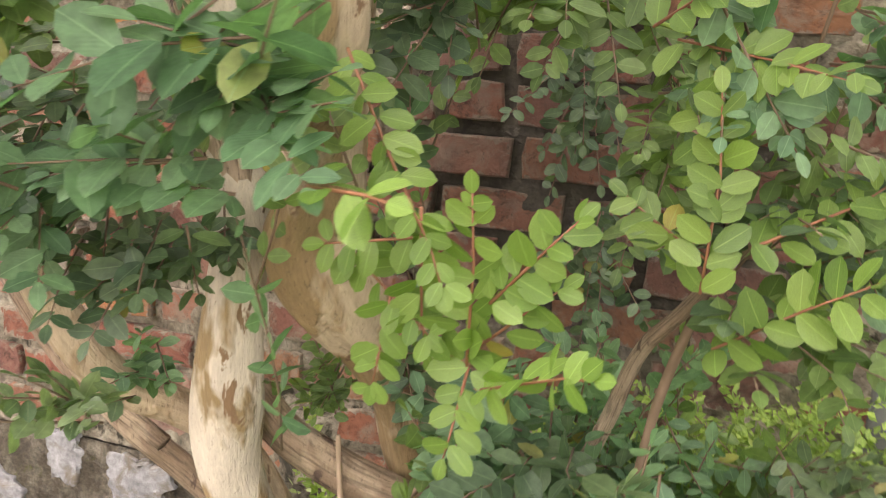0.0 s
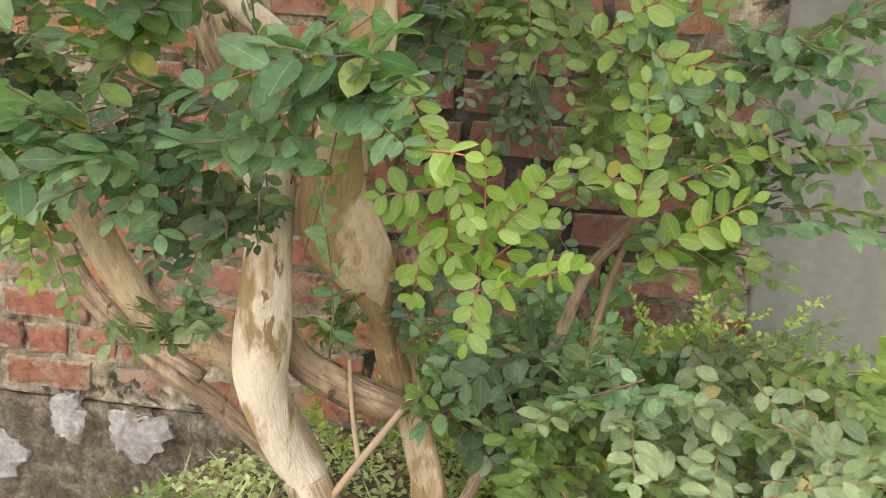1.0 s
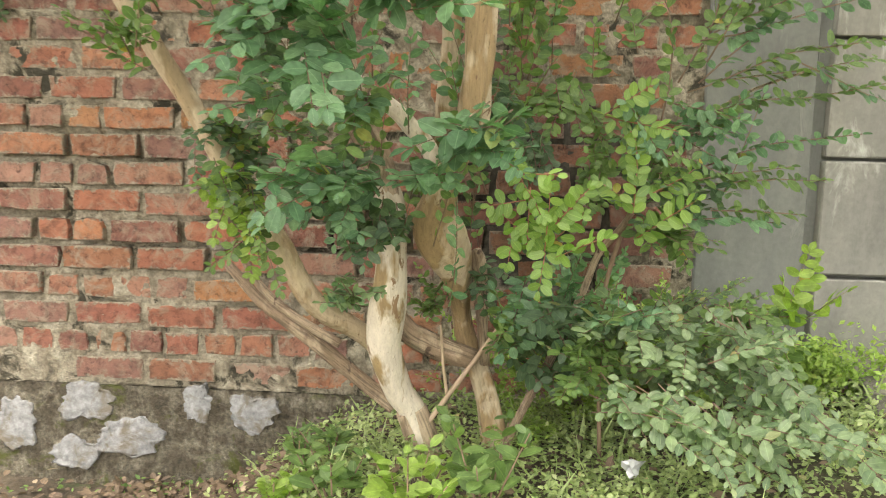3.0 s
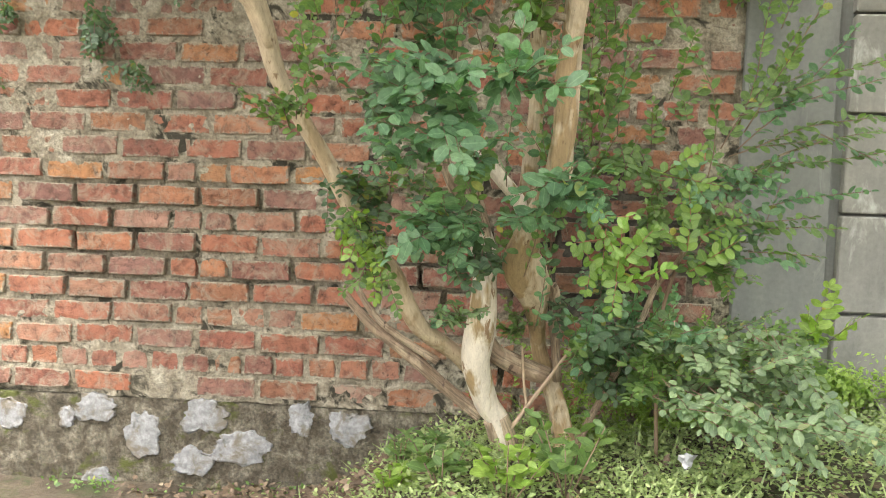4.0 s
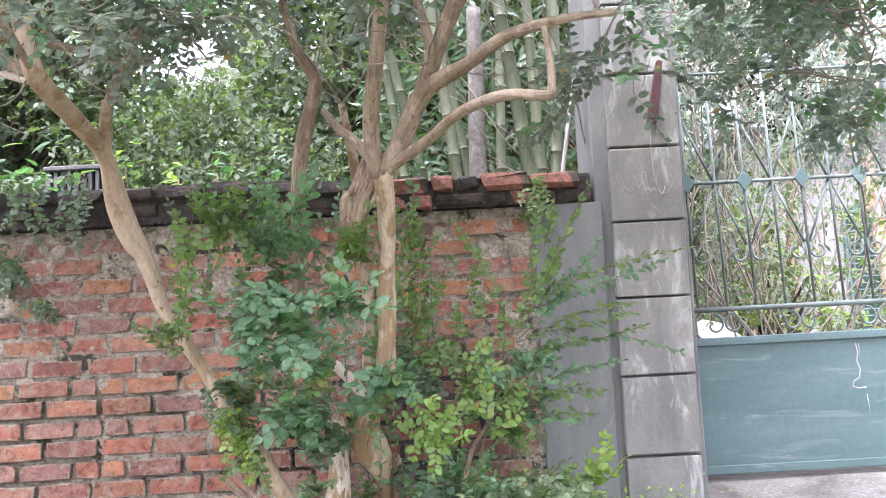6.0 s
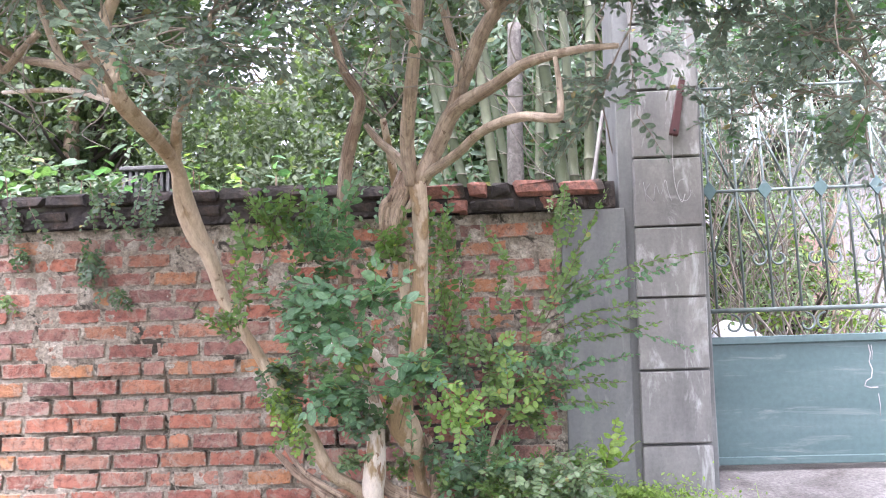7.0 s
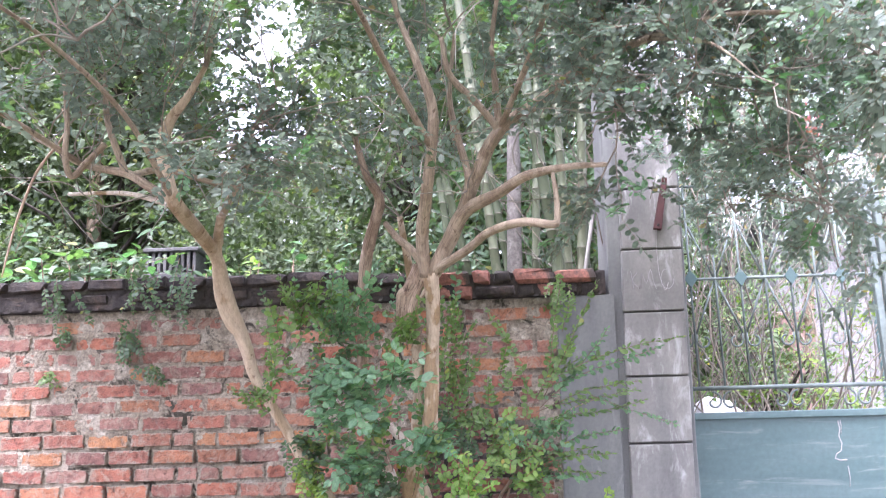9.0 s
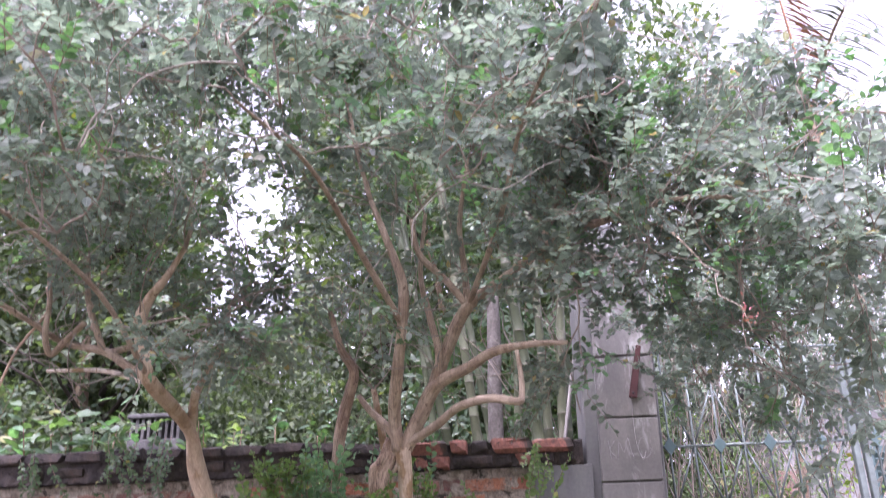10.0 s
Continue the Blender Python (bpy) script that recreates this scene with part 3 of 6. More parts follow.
def joint_depth(p):
    """Washed-out joints in the middle courses, smeared ones above."""
    hollow = smooth01(0.66, 0.80, p.z) * (1 - smooth01(1.10, 1.25, p.z)) * (1 - smooth01(0.9, 1.15, p.x)) * smooth01(-0.3, 0.15, noise.noise(Vector((p.x * 2.3, 7, p.z * 4))))
    low = 0.35 * smooth01(0.1, 0.4, noise.noise(Vector((p.x * 4, 3, p.z * 5)))) * (1 - smooth01(1.2, 1.4, p.z))
    return 0.032 * float(max(hollow, low)) - 0.0008 * float(smooth01(1.25, 1.45, p.z)) - 0.002 * float(1 - smooth01(0.55, 0.68, p.z))


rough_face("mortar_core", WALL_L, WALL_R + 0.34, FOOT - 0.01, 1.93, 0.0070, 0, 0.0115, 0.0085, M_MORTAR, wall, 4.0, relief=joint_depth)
rough_face("plinth", WALL_L, WALL_R + 0.34, -0.5, FOOT - 0.012, -0.002, 0, 0.013, 0.010, M_PLINTH, wall, 9.0)


def coping():
    r = np.random.RandomState(5)
    # a corbel course and a top course, brick by brick, on a bed of mortar
    rough_face("coping_bed", WALL_L, 1.995, 1.934, 2.065, -0.026, 0, 0.018, 0.016, M_COPING, wall, 2.0, back=0.25)
    meshes = []
    for k in range(8):
        bm = bmesh.new()
        w = 0.218 if k < 6 else 0.105
        box(bm, 0, w, -0.03, 0.27, 0.0, 0.068, 0.014, 0.010, r)
        me = bpy.data.meshes.new("coping_brick")
        bm.to_mesh(me)
        bm.free()
        me.materials.append(M_COPBRICK if k in (0, 1, 2, 6) else M_COPING)
        meshes.append(me)
    for row in (0, 1):
        x = WALL_L + 0.11 * row
        while x < 1.95:
            right = x > 0.85
            k = r.choice((0, 1, 2, 6, 6, 7)) if row and right else (r.choice((7, 7, 6, 3)) if right else r.choice((3, 4, 5, 7))) if not row else r.choice((3, 4, 5, 4, 3))
            w = 0.218 if k < 6 else 0.105
            if x + w > 1.99:
                k, w = 7, 0.105
                if x + w > 1.995:
                    break
            ob = new("coping_brick", meshes[k])
            up = 0.03 * float(smooth01(0.9, 0.3, x))
            ob.location = (x, -0.005 - 0.022 * row + r.uniform(-0.006, 0.006), (1.936 if row == 0 else 2.011) + up + r.uniform(-0.003, 0.003))
            ob.rotation_euler = (0, r.uniform(-0.012, 0.012), r.uniform(-0.02, 0.02))
            ob.parent = wall
            x += w + 0.010


coping()


def plinth_stones():
    r = np.random.RandomState(8)
    spots = [(-0.646, 0.299, 0.149, 0.100), (-0.455, 0.214, 0.126, 0.149), (-0.214, 0.288, 0.184, 0.115), (-0.048, 0.182, 0.215, 0.107), (-0.255, 0.110, 0.153, 0.092), (0.166, 0.307, 0.096, 0.119),
             (0.349, 0.284, 0.153, 0.126), (-0.625, 0.031, 0.107, 0.069), (-0.757, 0.261, 0.057, 0.069), (-1.012, 0.260, 0.153, 0.107), (-1.210, 0.137, 0.172, 0.115), (-1.497, 0.207, 0.153, 0.115)]
    for x, z, w, h in spots:
        bm = bmesh.new()
        bmesh.ops.create_icosphere(bm, subdivisions=4, radius=1)
        seed = r.uniform(0, 50)
        for v in bm.verts:
            d = v.co.copy()
            e = Vector((d.x, 0, d.z)).normalized()
            k = 1.12 + 0.5 * noise.noise(e * 0.9 + Vector((seed, 0, 0))) + 0.26 * noise.noise(e * 2.2 + Vector((0, seed, 0))) + 0.20 * noise.noise(e * 6 + Vector((0, 0, seed))) + 0.10 * noise.noise(e * 15 + Vector((0, 0, seed)))
            q = Vector((d.x * k * w / 2, 0, d.z * k * h / 2))
            q.y = 0.002 + (0.05 if d.y > 0 else 0.0) - 0.007 * max(0, -d.y) ** 0.2 + 0.004 * noise.noise(d * 2.5 + Vector((seed, 0, 0)))
            v.co = q + Vector((x, -0.007, z))
        part("stone", bm, M_STONE, wall, "", True)


plinth_stones()

# ---- gate pillar ----
pillar = thing("gate_pillar", "grey cement gate pillar with raised blocks", "pillar", (2.2, 0.2, 0.4))


def pillar_parts():
    r = np.random.RandomState(3)
    bm = bmesh.new()
    box(bm, 2.0, 2.42, 0.0, 0.42, 0.2, 3.35, 0.006)
    for v in bm.verts:
        v.co.x += (v.co.z - 1.2) * 0.018
    part("shaft", bm, M_PLASTER, pillar)
    bm = bmesh.new()
    box(bm, 1.715, 2.03, -0.022, 0.215, 0.2, 1.9295, 0.004)
    for v in bm.verts:
        v.co.x += (v.co.z - 1.2) * 0.014
    part("plaster_panel", bm, M_PLASTER, pillar, "flat grey plaster strip beside the bricks")
    for k in range(9):
        z1 = 3.205 - 0.3465 * k
        bm = bmesh.new()
        box(bm, 2.066, 2.392, -0.045, 0.012, z1 - 0.336, z1, 0.005, 0.0015, r)
        for v in bm.verts:
            v.co.x += (v.co.z - 1.2) * 0.026
        part("block", bm, M_QUOIN, pillar)


pillar_parts()

# ---- gate ----
GY = 0.30
gate = thing("iron_gate", "closed green sheet-iron gate with wrought scrollwork above", "gate", (2.95, GY, 0.66))


def rod(name, pts, r, material, parent, sides=8, label=""):
    v, t = tube(np.array(pts, float), [r] * len(pts), sides)
    return finish(name, make_mesh(name, v, t), material, parent, label)


def scroll(cx, cz, r, turn, flip, y):
    a = np.linspace(0, turn, 26)
    rr = r * (1 - 0.72 * a / turn)
    return [(cx + flip * q * math.sin(t), y, cz + q * math.cos(t)) for q, t in zip(rr, a)]


def gate_leaf(x0, x1, zb, zp, zt):
    bm = bmesh.new()
    box(bm, x0 + 0.02, x1 - 0.02, GY - 0.004, GY + 0.004, zb + 0.02, zp - 0.02)
    part("sheet", bm, M_GATE, gate, "faded green painted sheet panel")
    for z in (zb, zp):
        bm = bmesh.new()
        box(bm, x0, x1, GY - 0.02, GY + 0.02, z - 0.02, z + 0.02, 0.004)
        part("rail", bm, M_GATE, gate)
    for z, q in ((zp + 0.155, 0.013), (2.058, 0.009), (zt, 0.008)):
        rod("rail", [(x0, GY, z), (x1, GY, z)], q, M_GRILLE, gate)
    for x in (x0, x1):
        bm = bmesh.new()
        box(bm, x - 0.018, x + 0.018, GY - 0.0215, GY + 0.0215, zb - 0.03, zt, 0.004)
        part("stile", bm, M_GRILLE, gate)
    w = 0.1425
    n = int((x1 - x0 - 0.05) / w)
    for k in range(n):
        xc = x0 + 0.066 + k * w
        rod("bar", [(xc, GY, zp + 0.155), (xc, GY, zt)], 0.0065, M_GRILLE, gate)
        if k % 2:
            continue
        for s in (-1, 1):
            if x0 < xc + s * w < x1:
                rod("bar", [(xc + s * 0.012, GY + 0.013, 1.74), (xc + s * w * 0.97, GY + 0.013, 2.05)], 0.006, M_GRILLE, gate)
                rod("bar", [(xc + s * 0.012, GY + 0.013, 2.38), (xc + s * w * 0.97, GY + 0.013, 2.066)], 0.006, M_GRILLE, gate)
            rod("scroll", [(xc + s * 0.012, GY + 0.013, 1.74)] + [(xc + s * (0.052 - 0.04 * math.cos(a) * (1 - 0.1 * a)), GY + 0.013, 1.70 - 0.042 * math.sin(a) * (1 - 0.1 * a))
                                                                  for a in np.linspace(0.0, 4.6, 18)], 0.006, M_GRILLE, gate, 6)
        bm = bmesh.new()
        box(bm, -0.032, 0.032, -0.006, 0.006, -0.032, 0.032, 0.002)
        bmesh.ops.transform(bm, matrix=pose(xc, GY - 0.014, 2.058) @ Matrix.Diagonal((0.85, 1, 1.2, 1)) @ pose(0, 0, 0, 0, 45, 0), verts=bm.verts)
        part("diamond", bm, M_GATE, gate)
    for k in range(3):
        xc = x0 + (k + 0.5) * (x1 - x0) / 3
        rod("scroll", scroll(xc - 0.05, zp + 0.08, 0.055, 5.0, 1, GY), 0.006, M_GRILLE, gate, 6)
        rod("scroll", scroll(xc + 0.05, zp + 0.08, 0.055, 5.0, -1, GY), 0.006, M_GRILLE, gate, 6)


gate_leaf(2.46, 3.574, 0.675, 1.275, 2.62)
gate_leaf(3.63, 4.74, 0.675, 1.275, 2.62)

# ---- the crape myrtle ----
tree = thing("flowering_tree", "multi-stemmed tree with peeling pale bark and oval leaves", "tree", (0.95, -0.5, 0.33))

limb("stem", [(0.955, -0.42, 0.30, 0.039), (0.914, -0.44, 0.438, 0.038), (0.881, -0.455, 0.49, 0.040), (0.858, -0.48, 0.56, 0.043), (0.842, -0.497, 0.622, 0.045), (0.843, -0.512, 0.677, 0.046),
              (0.857, -0.53, 0.762, 0.044), (0.863, -0.535, 0.821, 0.041), (0.863, -0.53, 0.876, 0.039), (0.862, -0.52, 0.93, 0.039), (0.851, -0.51, 0.993, 0.040), (0.833, -0.503, 1.045, 0.036), (0.808, -0.488, 1.105, 0.026)], M_BARK, tree,
     "cream peeling trunk with tan flakes", 20, 0.14, 3)
limb("stem", [(0.858, -0.513, 0.96, 0.032), (0.845, -0.508, 1.01, 0.037), (0.829, -0.50, 1.054, 0.041), (0.798, -0.48, 1.134, 0.042), (0.762, -0.47, 1.205, 0.041), (0.735, -0.465, 1.28, 0.037), (0.72, -0.49, 1.42, 0.030), (0.74, -0.56, 1.6, 0.025),
              (0.755, -0.66, 1.83, 0.022), (0.768, -0.71, 1.95, 0.022), (0.79, -0.75, 2.06, 0.021), (0.835, -0.80, 2.19, 0.02), (0.86, -0.85, 2.28, 0.017), (0.81, -0.90, 2.37, 0.014),
              (0.76, -0.95, 2.55, 0.01)], M_BARK_R, tree, "brown fibrous upper trunk", 14, 0.22, 18)
limb("trunk_foot", [(0.968, -0.415, 0.27, 0.048), (0.946, -0.425, 0.34, 0.043), (0.922, -0.436, 0.41, 0.0405), (0.908, -0.443, 0.448, 0.0395)], M_BARK_R, tree, "dark ringed trunk foot", 18, 0.3, 4)
limb("stem", [(0.90, -0.37, 0.44, 0.022), (0.835, -0.395, 0.565, 0.025), (0.785, -0.42, 0.63, 0.027), (0.735, -0.46, 0.675, 0.029), (0.690, -0.51, 0.712, 0.030), (0.652, -0.545, 0.76, 0.030), (0.617, -0.57, 0.835, 0.029),
              (0.588, -0.585, 0.90, 0.028), (0.515, -0.59, 1.0, 0.026), (0.45, -0.61, 1.103, 0.025), (0.379, -0.63, 1.238, 0.024), (0.309, -0.65, 1.351, 0.024), (0.242, -0.68, 1.476, 0.025),
              (0.21, -0.71, 1.599, 0.027), (0.178, -0.728, 1.69, 0.028), (0.151, -0.78, 1.78, 0.024), (0.127, -0.85, 1.893, 0.023), (0.12, -0.95, 2.0, 0.022), (0.10, -1.15, 2.07, 0.024),
              (0.08, -1.40, 2.13, 0.024), (0.05, -1.42, 2.24, 0.02), (0.03, -1.44, 2.37, 0.019), (0.07, -1.46, 2.47, 0.016), (0.15, -1.5, 2.55, 0.012), (0.22, -1.5, 2.68, 0.008)], M_BARK_S, tree,
     "slanting pale stem that leans over the wall", 14, 0.12, 7)
limb("stem", [(0.226, -0.72, 1.552, 0.012), (0.185, -0.75, 1.663, 0.02), (0.144, -0.77, 1.717, 0.021), (0.114, -0.8, 1.795, 0.02),
              (0.103, -0.84, 1.872, 0.019), (0.118, -0.93, 1.985, 0.018), (0.150, -1.03, 2.08, 0.016), (0.18, -1.10, 2.15, 0.013)], M_BARK_S, tree, "", 10, 0.12, 9)
limb("stem", [(1.16, -0.36, 0.25, 0.045), (1.10, -0.36, 0.47, 0.034), (1.068, -0.36, 0.566, 0.030), (1.042, -0.365, 0.641, 0.027), (1.030, -0.385, 0.72, 0.028), (1.02, -0.45, 0.806, 0.038),
              (0.998, -0.50, 0.873, 0.056), (0.976, -0.525, 0.921, 0.062), (0.969, -0.55, 0.97, 0.056), (0.98, -0.575, 1.008, 0.043), (0.995, -0.61, 1.055, 0.034), (1.023, -0.66, 1.107, 0.034),
              (1.053, -0.717, 1.163, 0.034), (1.068, -0.75, 1.213, 0.034), (1.072, -0.765, 1.27, 0.033), (1.08, -0.78, 1.40, 0.030), (1.09, -0.80, 1.56, 0.027), (1.105, -0.87, 1.74, 0.027),
              (1.10, -0.93, 1.90, 0.03)], M_BARK_T, tree, "main trunk with tan bark and cream patches", 24, 0.42, 12)
limb("bark_flake", [(1.07, -0.45, 0.88, 0.012), (1.078, -0.44, 0.849, 0.018), (1.084, -0.40, 0.75, 0.02), (1.091, -0.38, 0.662, 0.016), (1.1, -0.38, 0.56, 0.014)], M_BARK_R, tree, "", 9, 0.3, 14)
limb("stem", [(0.985, -0.47, 1.0, 0.022), (0.975, -0.47, 1.1, 0.026), (0.985, -0.49, 1.21, 0.026), (1.0, -0.52, 1.40, 0.024), (1.0, -0.55, 1.58, 0.021),
              (1.0, -0.6, 1.79, 0.018), (0.98, -0.7, 1.98, 0.014), (0.95, -0.8, 2.2, 0.01)], M_BARK_T, tree, "", 12, 0.2, 15)
limb("stump_limb", [(0.98, -0.57, 1.08, 0.022), (0.952, -0.58, 1.142, 0.022), (0.91, -0.59, 1.19, 0.022), (0.878, -0.60, 1.224, 0.021), (0.83, -0.61, 1.258, 0.02), (0.782, -0.62, 1.295, 0.018)], M_BARK, tree,
     "", 12, 0.15, 19)
limb("branch", [(1.11, -0.93, 1.89, 0.028), (1.19, -1.0, 2.02, 0.026), (1.27, -1.1, 2.13, 0.024), (1.42, -1.3, 2.15, 0.018), (1.53, -1.45, 2.17, 0.015), (1.68, -1.6, 2.15, 0.011),
                (1.81, -1.7, 2.12, 0.007)], M_BARK_B, tree, "", 10, 0.14, 21)
limb("branch", [(1.11, -0.93, 1.90, 0.017), (1.27, -1.1, 1.955, 0.015), (1.37, -1.3, 1.98, 0.014), (1.50, -1.5, 1.965, 0.013), (1.608, -1.6, 1.925, 0.012), (1.628, -1.6, 1.945, 0.010), (1.63, -1.6, 2.03, 0.008),
                (1.62, -1.6, 2.13, 0.006)], M_BARK_B, tree, "thin bare branch bent at a right angle", 10, 0.1, 23, 5)
limb("branch", [(1.09, -0.93, 1.90, 0.016), (1.02, -0.93, 2.0, 0.014), (0.95, -0.9, 2.07, 0.013), (0.89, -0.88, 2.15, 0.01)], M_BARK_B, tree, "", 10, 0.14, 25)
limb("branch", [(1.08, -0.93, 1.88, 0.024), (1.07, -1.0, 2.03, 0.022), (1.10, -1.15, 2.18, 0.021), (1.14, -1.28, 2.36, 0.019), (1.15, -1.35, 2.52, 0.017), (1.10, -1.4, 2.68, 0.013),
                (1.02, -1.42, 2.9, 0.009)], M_BARK_B, tree, "", 10, 0.14, 27)
limb("branch", [(1.27, -1.1, 2.13, 0.018), (1.29, -1.2, 2.25, 0.014), (1.25, -1.2, 2.44, 0.012), (1.22, -1.22, 2.62, 0.009), (1.25, -1.25, 2.9, 0.006)], M_BARK_B, tree, "", 10, 0.14, 29)
limb("branch", [(1.25, -1.07, 2.11, 0.023), (1.33, -1.17, 2.28, 0.022), (1.43, -1.28, 2.43, 0.021), (1.61, -1.35, 2.53, 0.019), (1.73, -1.4, 2.61, 0.017), (1.87, -1.44, 2.68, 0.015),
                (2.03, -1.5, 2.71, 0.012), (2.18, -1.52, 2.77, 0.009), (2.4, -1.55, 2.9, 0.006)], M_BARK_B, tree, "", 10, 0.14, 31)
limb("branch", [(2.05, -1.5, 2.71, 0.007), (2.14, -1.7, 2.61, 0.005), (2.2, -1.9, 2.48, 0.004), (2.23, -2.2, 2.23, 0.0015)], M_BARK_B, tree, "", 8, 0.1, 33)
limb("branch", [(1.43, -1.28, 2.43, 0.013), (1.34, -1.32, 2.54, 0.012), (1.23, -1.4, 2.64, 0.011), (1.2, -1.42, 2.8, 0.008)], M_BARK_B, tree, "", 8, 0.1, 35)
limb("branch", [(1.43, -1.28, 2.43, 0.014), (1.42, -1.31, 2.62, 0.012), (1.41, -1.35, 2.8, 0.01), (1.46, -1.4, 3.1, 0.006)], M_BARK_B, tree, "", 8, 0.1, 37)
limb("branch", [(1.73, -1.4, 2.6, 0.012), (1.78, -1.42, 2.7, 0.01), (1.84, -1.44, 2.82, 0.009), (1.9, -1.5, 3.1, 0.006)], M_BARK_B, tree, "", 8, 0.1, 39)
limb("branch", [(0.085, -1.38, 2.12, 0.017), (-0.04, -1.38, 2.21, 0.015), (-0.15, -1.36, 2.28, 0.014), (-0.37, -1.3, 2.35, 0.011), (-0.59, -1.2, 2.49, 0.008), (-0.85, -1.15, 2.62, 0.005)],
     M_BARK_B, tree, "", 10, 0.12, 41)
limb("branch", [(-0.13, -1.36, 2.27, 0.011), (-0.03, -1.3, 2.31, 0.011), (0.1, -1.25, 2.29, 0.010), (0.22, -1.2, 2.26, 0.009), (0.34, -1.2, 2.25, 0.007)], M_BARK_B, tree, "", 8, 0.12, 43)
limb("branch", [(0.07, -1.4, 2.12, 0.010), (-0.17, -1.3, 2.21, 0.008), (-0.47, -1.2, 2.25, 0.006)], M_BARK, tree, "", 8, 0.12, 45)
limb("branch", [(-0.15, -1.36, 2.28, 0.012), (-0.19, -1.4, 2.4, 0.011), (-0.23, -1.4, 2.52, 0.01), (-0.25, -1.4, 2.7, 0.007)], M_BARK_B, tree, "", 8, 0.12, 47)
limb("branch", [(-0.23, -1.4, 2.4, 0.011), (-0.32, -1.37, 2.33, 0.011), (-0.39, -1.35, 2.28, 0.011), (-0.40, -1.4, 2.36, 0.01), (-0.40, -1.4, 2.5, 0.009), (-0.43, -1.4, 2.7, 0.006)],
     M_BARK_B, tree, "", 8, 0.12, 49)
limb("branch", [(0.145, -0.98, 2.05, 0.012), (0.17, -1.06, 2.13, 0.013), (0.215, -1.12, 2.20, 0.013), (0.29, -1.18, 2.29, 0.010), (0.34, -1.22, 2.38, 0.008), (0.36, -1.26, 2.5, 0.006)], M_BARK_B, tree, "", 8, 0.1, 51)
limb("low_limb", [(0.85, -0.45, 0.72, 0.03), (0.895, -0.43, 0.657, 0.032), (0.945, -0.42, 0.627, 0.034), (0.996, -0.415, 0.605, 0.033), (1.07, -0.40, 0.58, 0.026)], M_BARK_R, tree, "low rough reddish limb",
     14, 0.35, 53)
limb("low_limb", [(0.403, -0.42, 0.817, 0.012), (0.497, -0.43, 0.722, 0.016), (0.576, -0.435, 0.667, 0.018), (0.65, -0.43, 0.611, 0.02), (0.713, -0.40, 0.549, 0.02), (0.776, -0.39, 0.497, 0.02),
                  (0.86, -0.40, 0.44, 0.022)], M_BARK_R, tree, "", 12, 0.22, 55)
limb("low_limb", [(0.43, -0.44, 0.87, 0.010), (0.51, -0.46, 0.76, 0.012), (0.60, -0.47, 0.69, 0.013), (0.72, -0.47, 0.62, 0.014)], M_BARK_R, tree, "", 10, 0.2, 57)
limb("root", [(1.10, -0.9, 1.93, 0.012), (1.03, -0.88, 1.85, 0.012), (0.975, -0.86, 1.77, 0.011), (0.96, -0.85, 1.70, 0.010), (1.0, -0.84, 1.64, 0.01), (1.08, -0.83, 1.62, 0.01)], M_BARK_B, tree,
     "woody loop grown round the fork", 8, 0.15, 59)
limb("root", [(1.12, -0.91, 1.90, 0.010), (1.06, -0.9, 1.80, 0.010), (1.01, -0.87, 1.73, 0.009), (0.98, -0.86, 1.63, 0.008)], M_BARK_B, tree, "", 8, 0.15, 61)
for k in range(4):
    o = 0.022 * k
    limb("root", [(1.105 - o, -0.925 + 0.3 * o, 1.94, 0.017), (1.06 - o, -0.905, 1.87 - 0.5 * o, 0.019), (1.02 - o, -0.885, 1.79, 0.018), (1.0 - 0.6 * o, -0.87 + o, 1.70 - o, 0.015), (1.03 + 0.4 * o, -0.85, 1.60 + o, 0.010)],
         M_BARK_R, tree, "", 8, 0.3, 160 + k)
limb("side_stem", [(1.40, -0.53, 0.36, 0.006), (1.387, -0.55, 0.604, 0.0055), (1.382, -0.56, 0.677, 0.005), (1.387, -0.57, 0.771, 0.005), (1.404, -0.58, 0.871, 0.006), (1.44, -0.6, 1.0, 0.005)], M_TWIG, tree, "",
     8, 0.1, 63)
limb("side_stem", [(1.14, -0.42, 0.30, 0.013), (1.20, -0.44, 0.45, 0.012), (1.264, -0.46, 0.586, 0.012), (1.311, -0.5, 0.704, 0.011), (1.345, -0.53, 0.801, 0.010), (1.373, -0.57, 0.892, 0.009),
                   (1.42, -0.60, 0.96, 0.008), (1.52, -0.57, 1.10, 0.006), (1.613, -0.5, 1.213, 0.005), (1.72, -0.5, 1.289, 0.004), (1.85, -0.5, 1.34, 0.003)], M_BARK_R, tree, "", 8, 0.12, 65)
limb("arched_shoot", [(1.12, -0.49, 1.15, 0.003), (1.141, -0.50, 1.195, 0.003), (1.176, -0.52, 1.25, 0.0032), (1.227, -0.53, 1.258, 0.003), (1.295, -0.54, 1.251, 0.003), (1.353, -0.56, 1.235, 0.003),
                      (1.41, -0.6, 1.216, 0.0025)], M_FERN, tree, "pale green arching young shoot", 6, 0.0, 67)

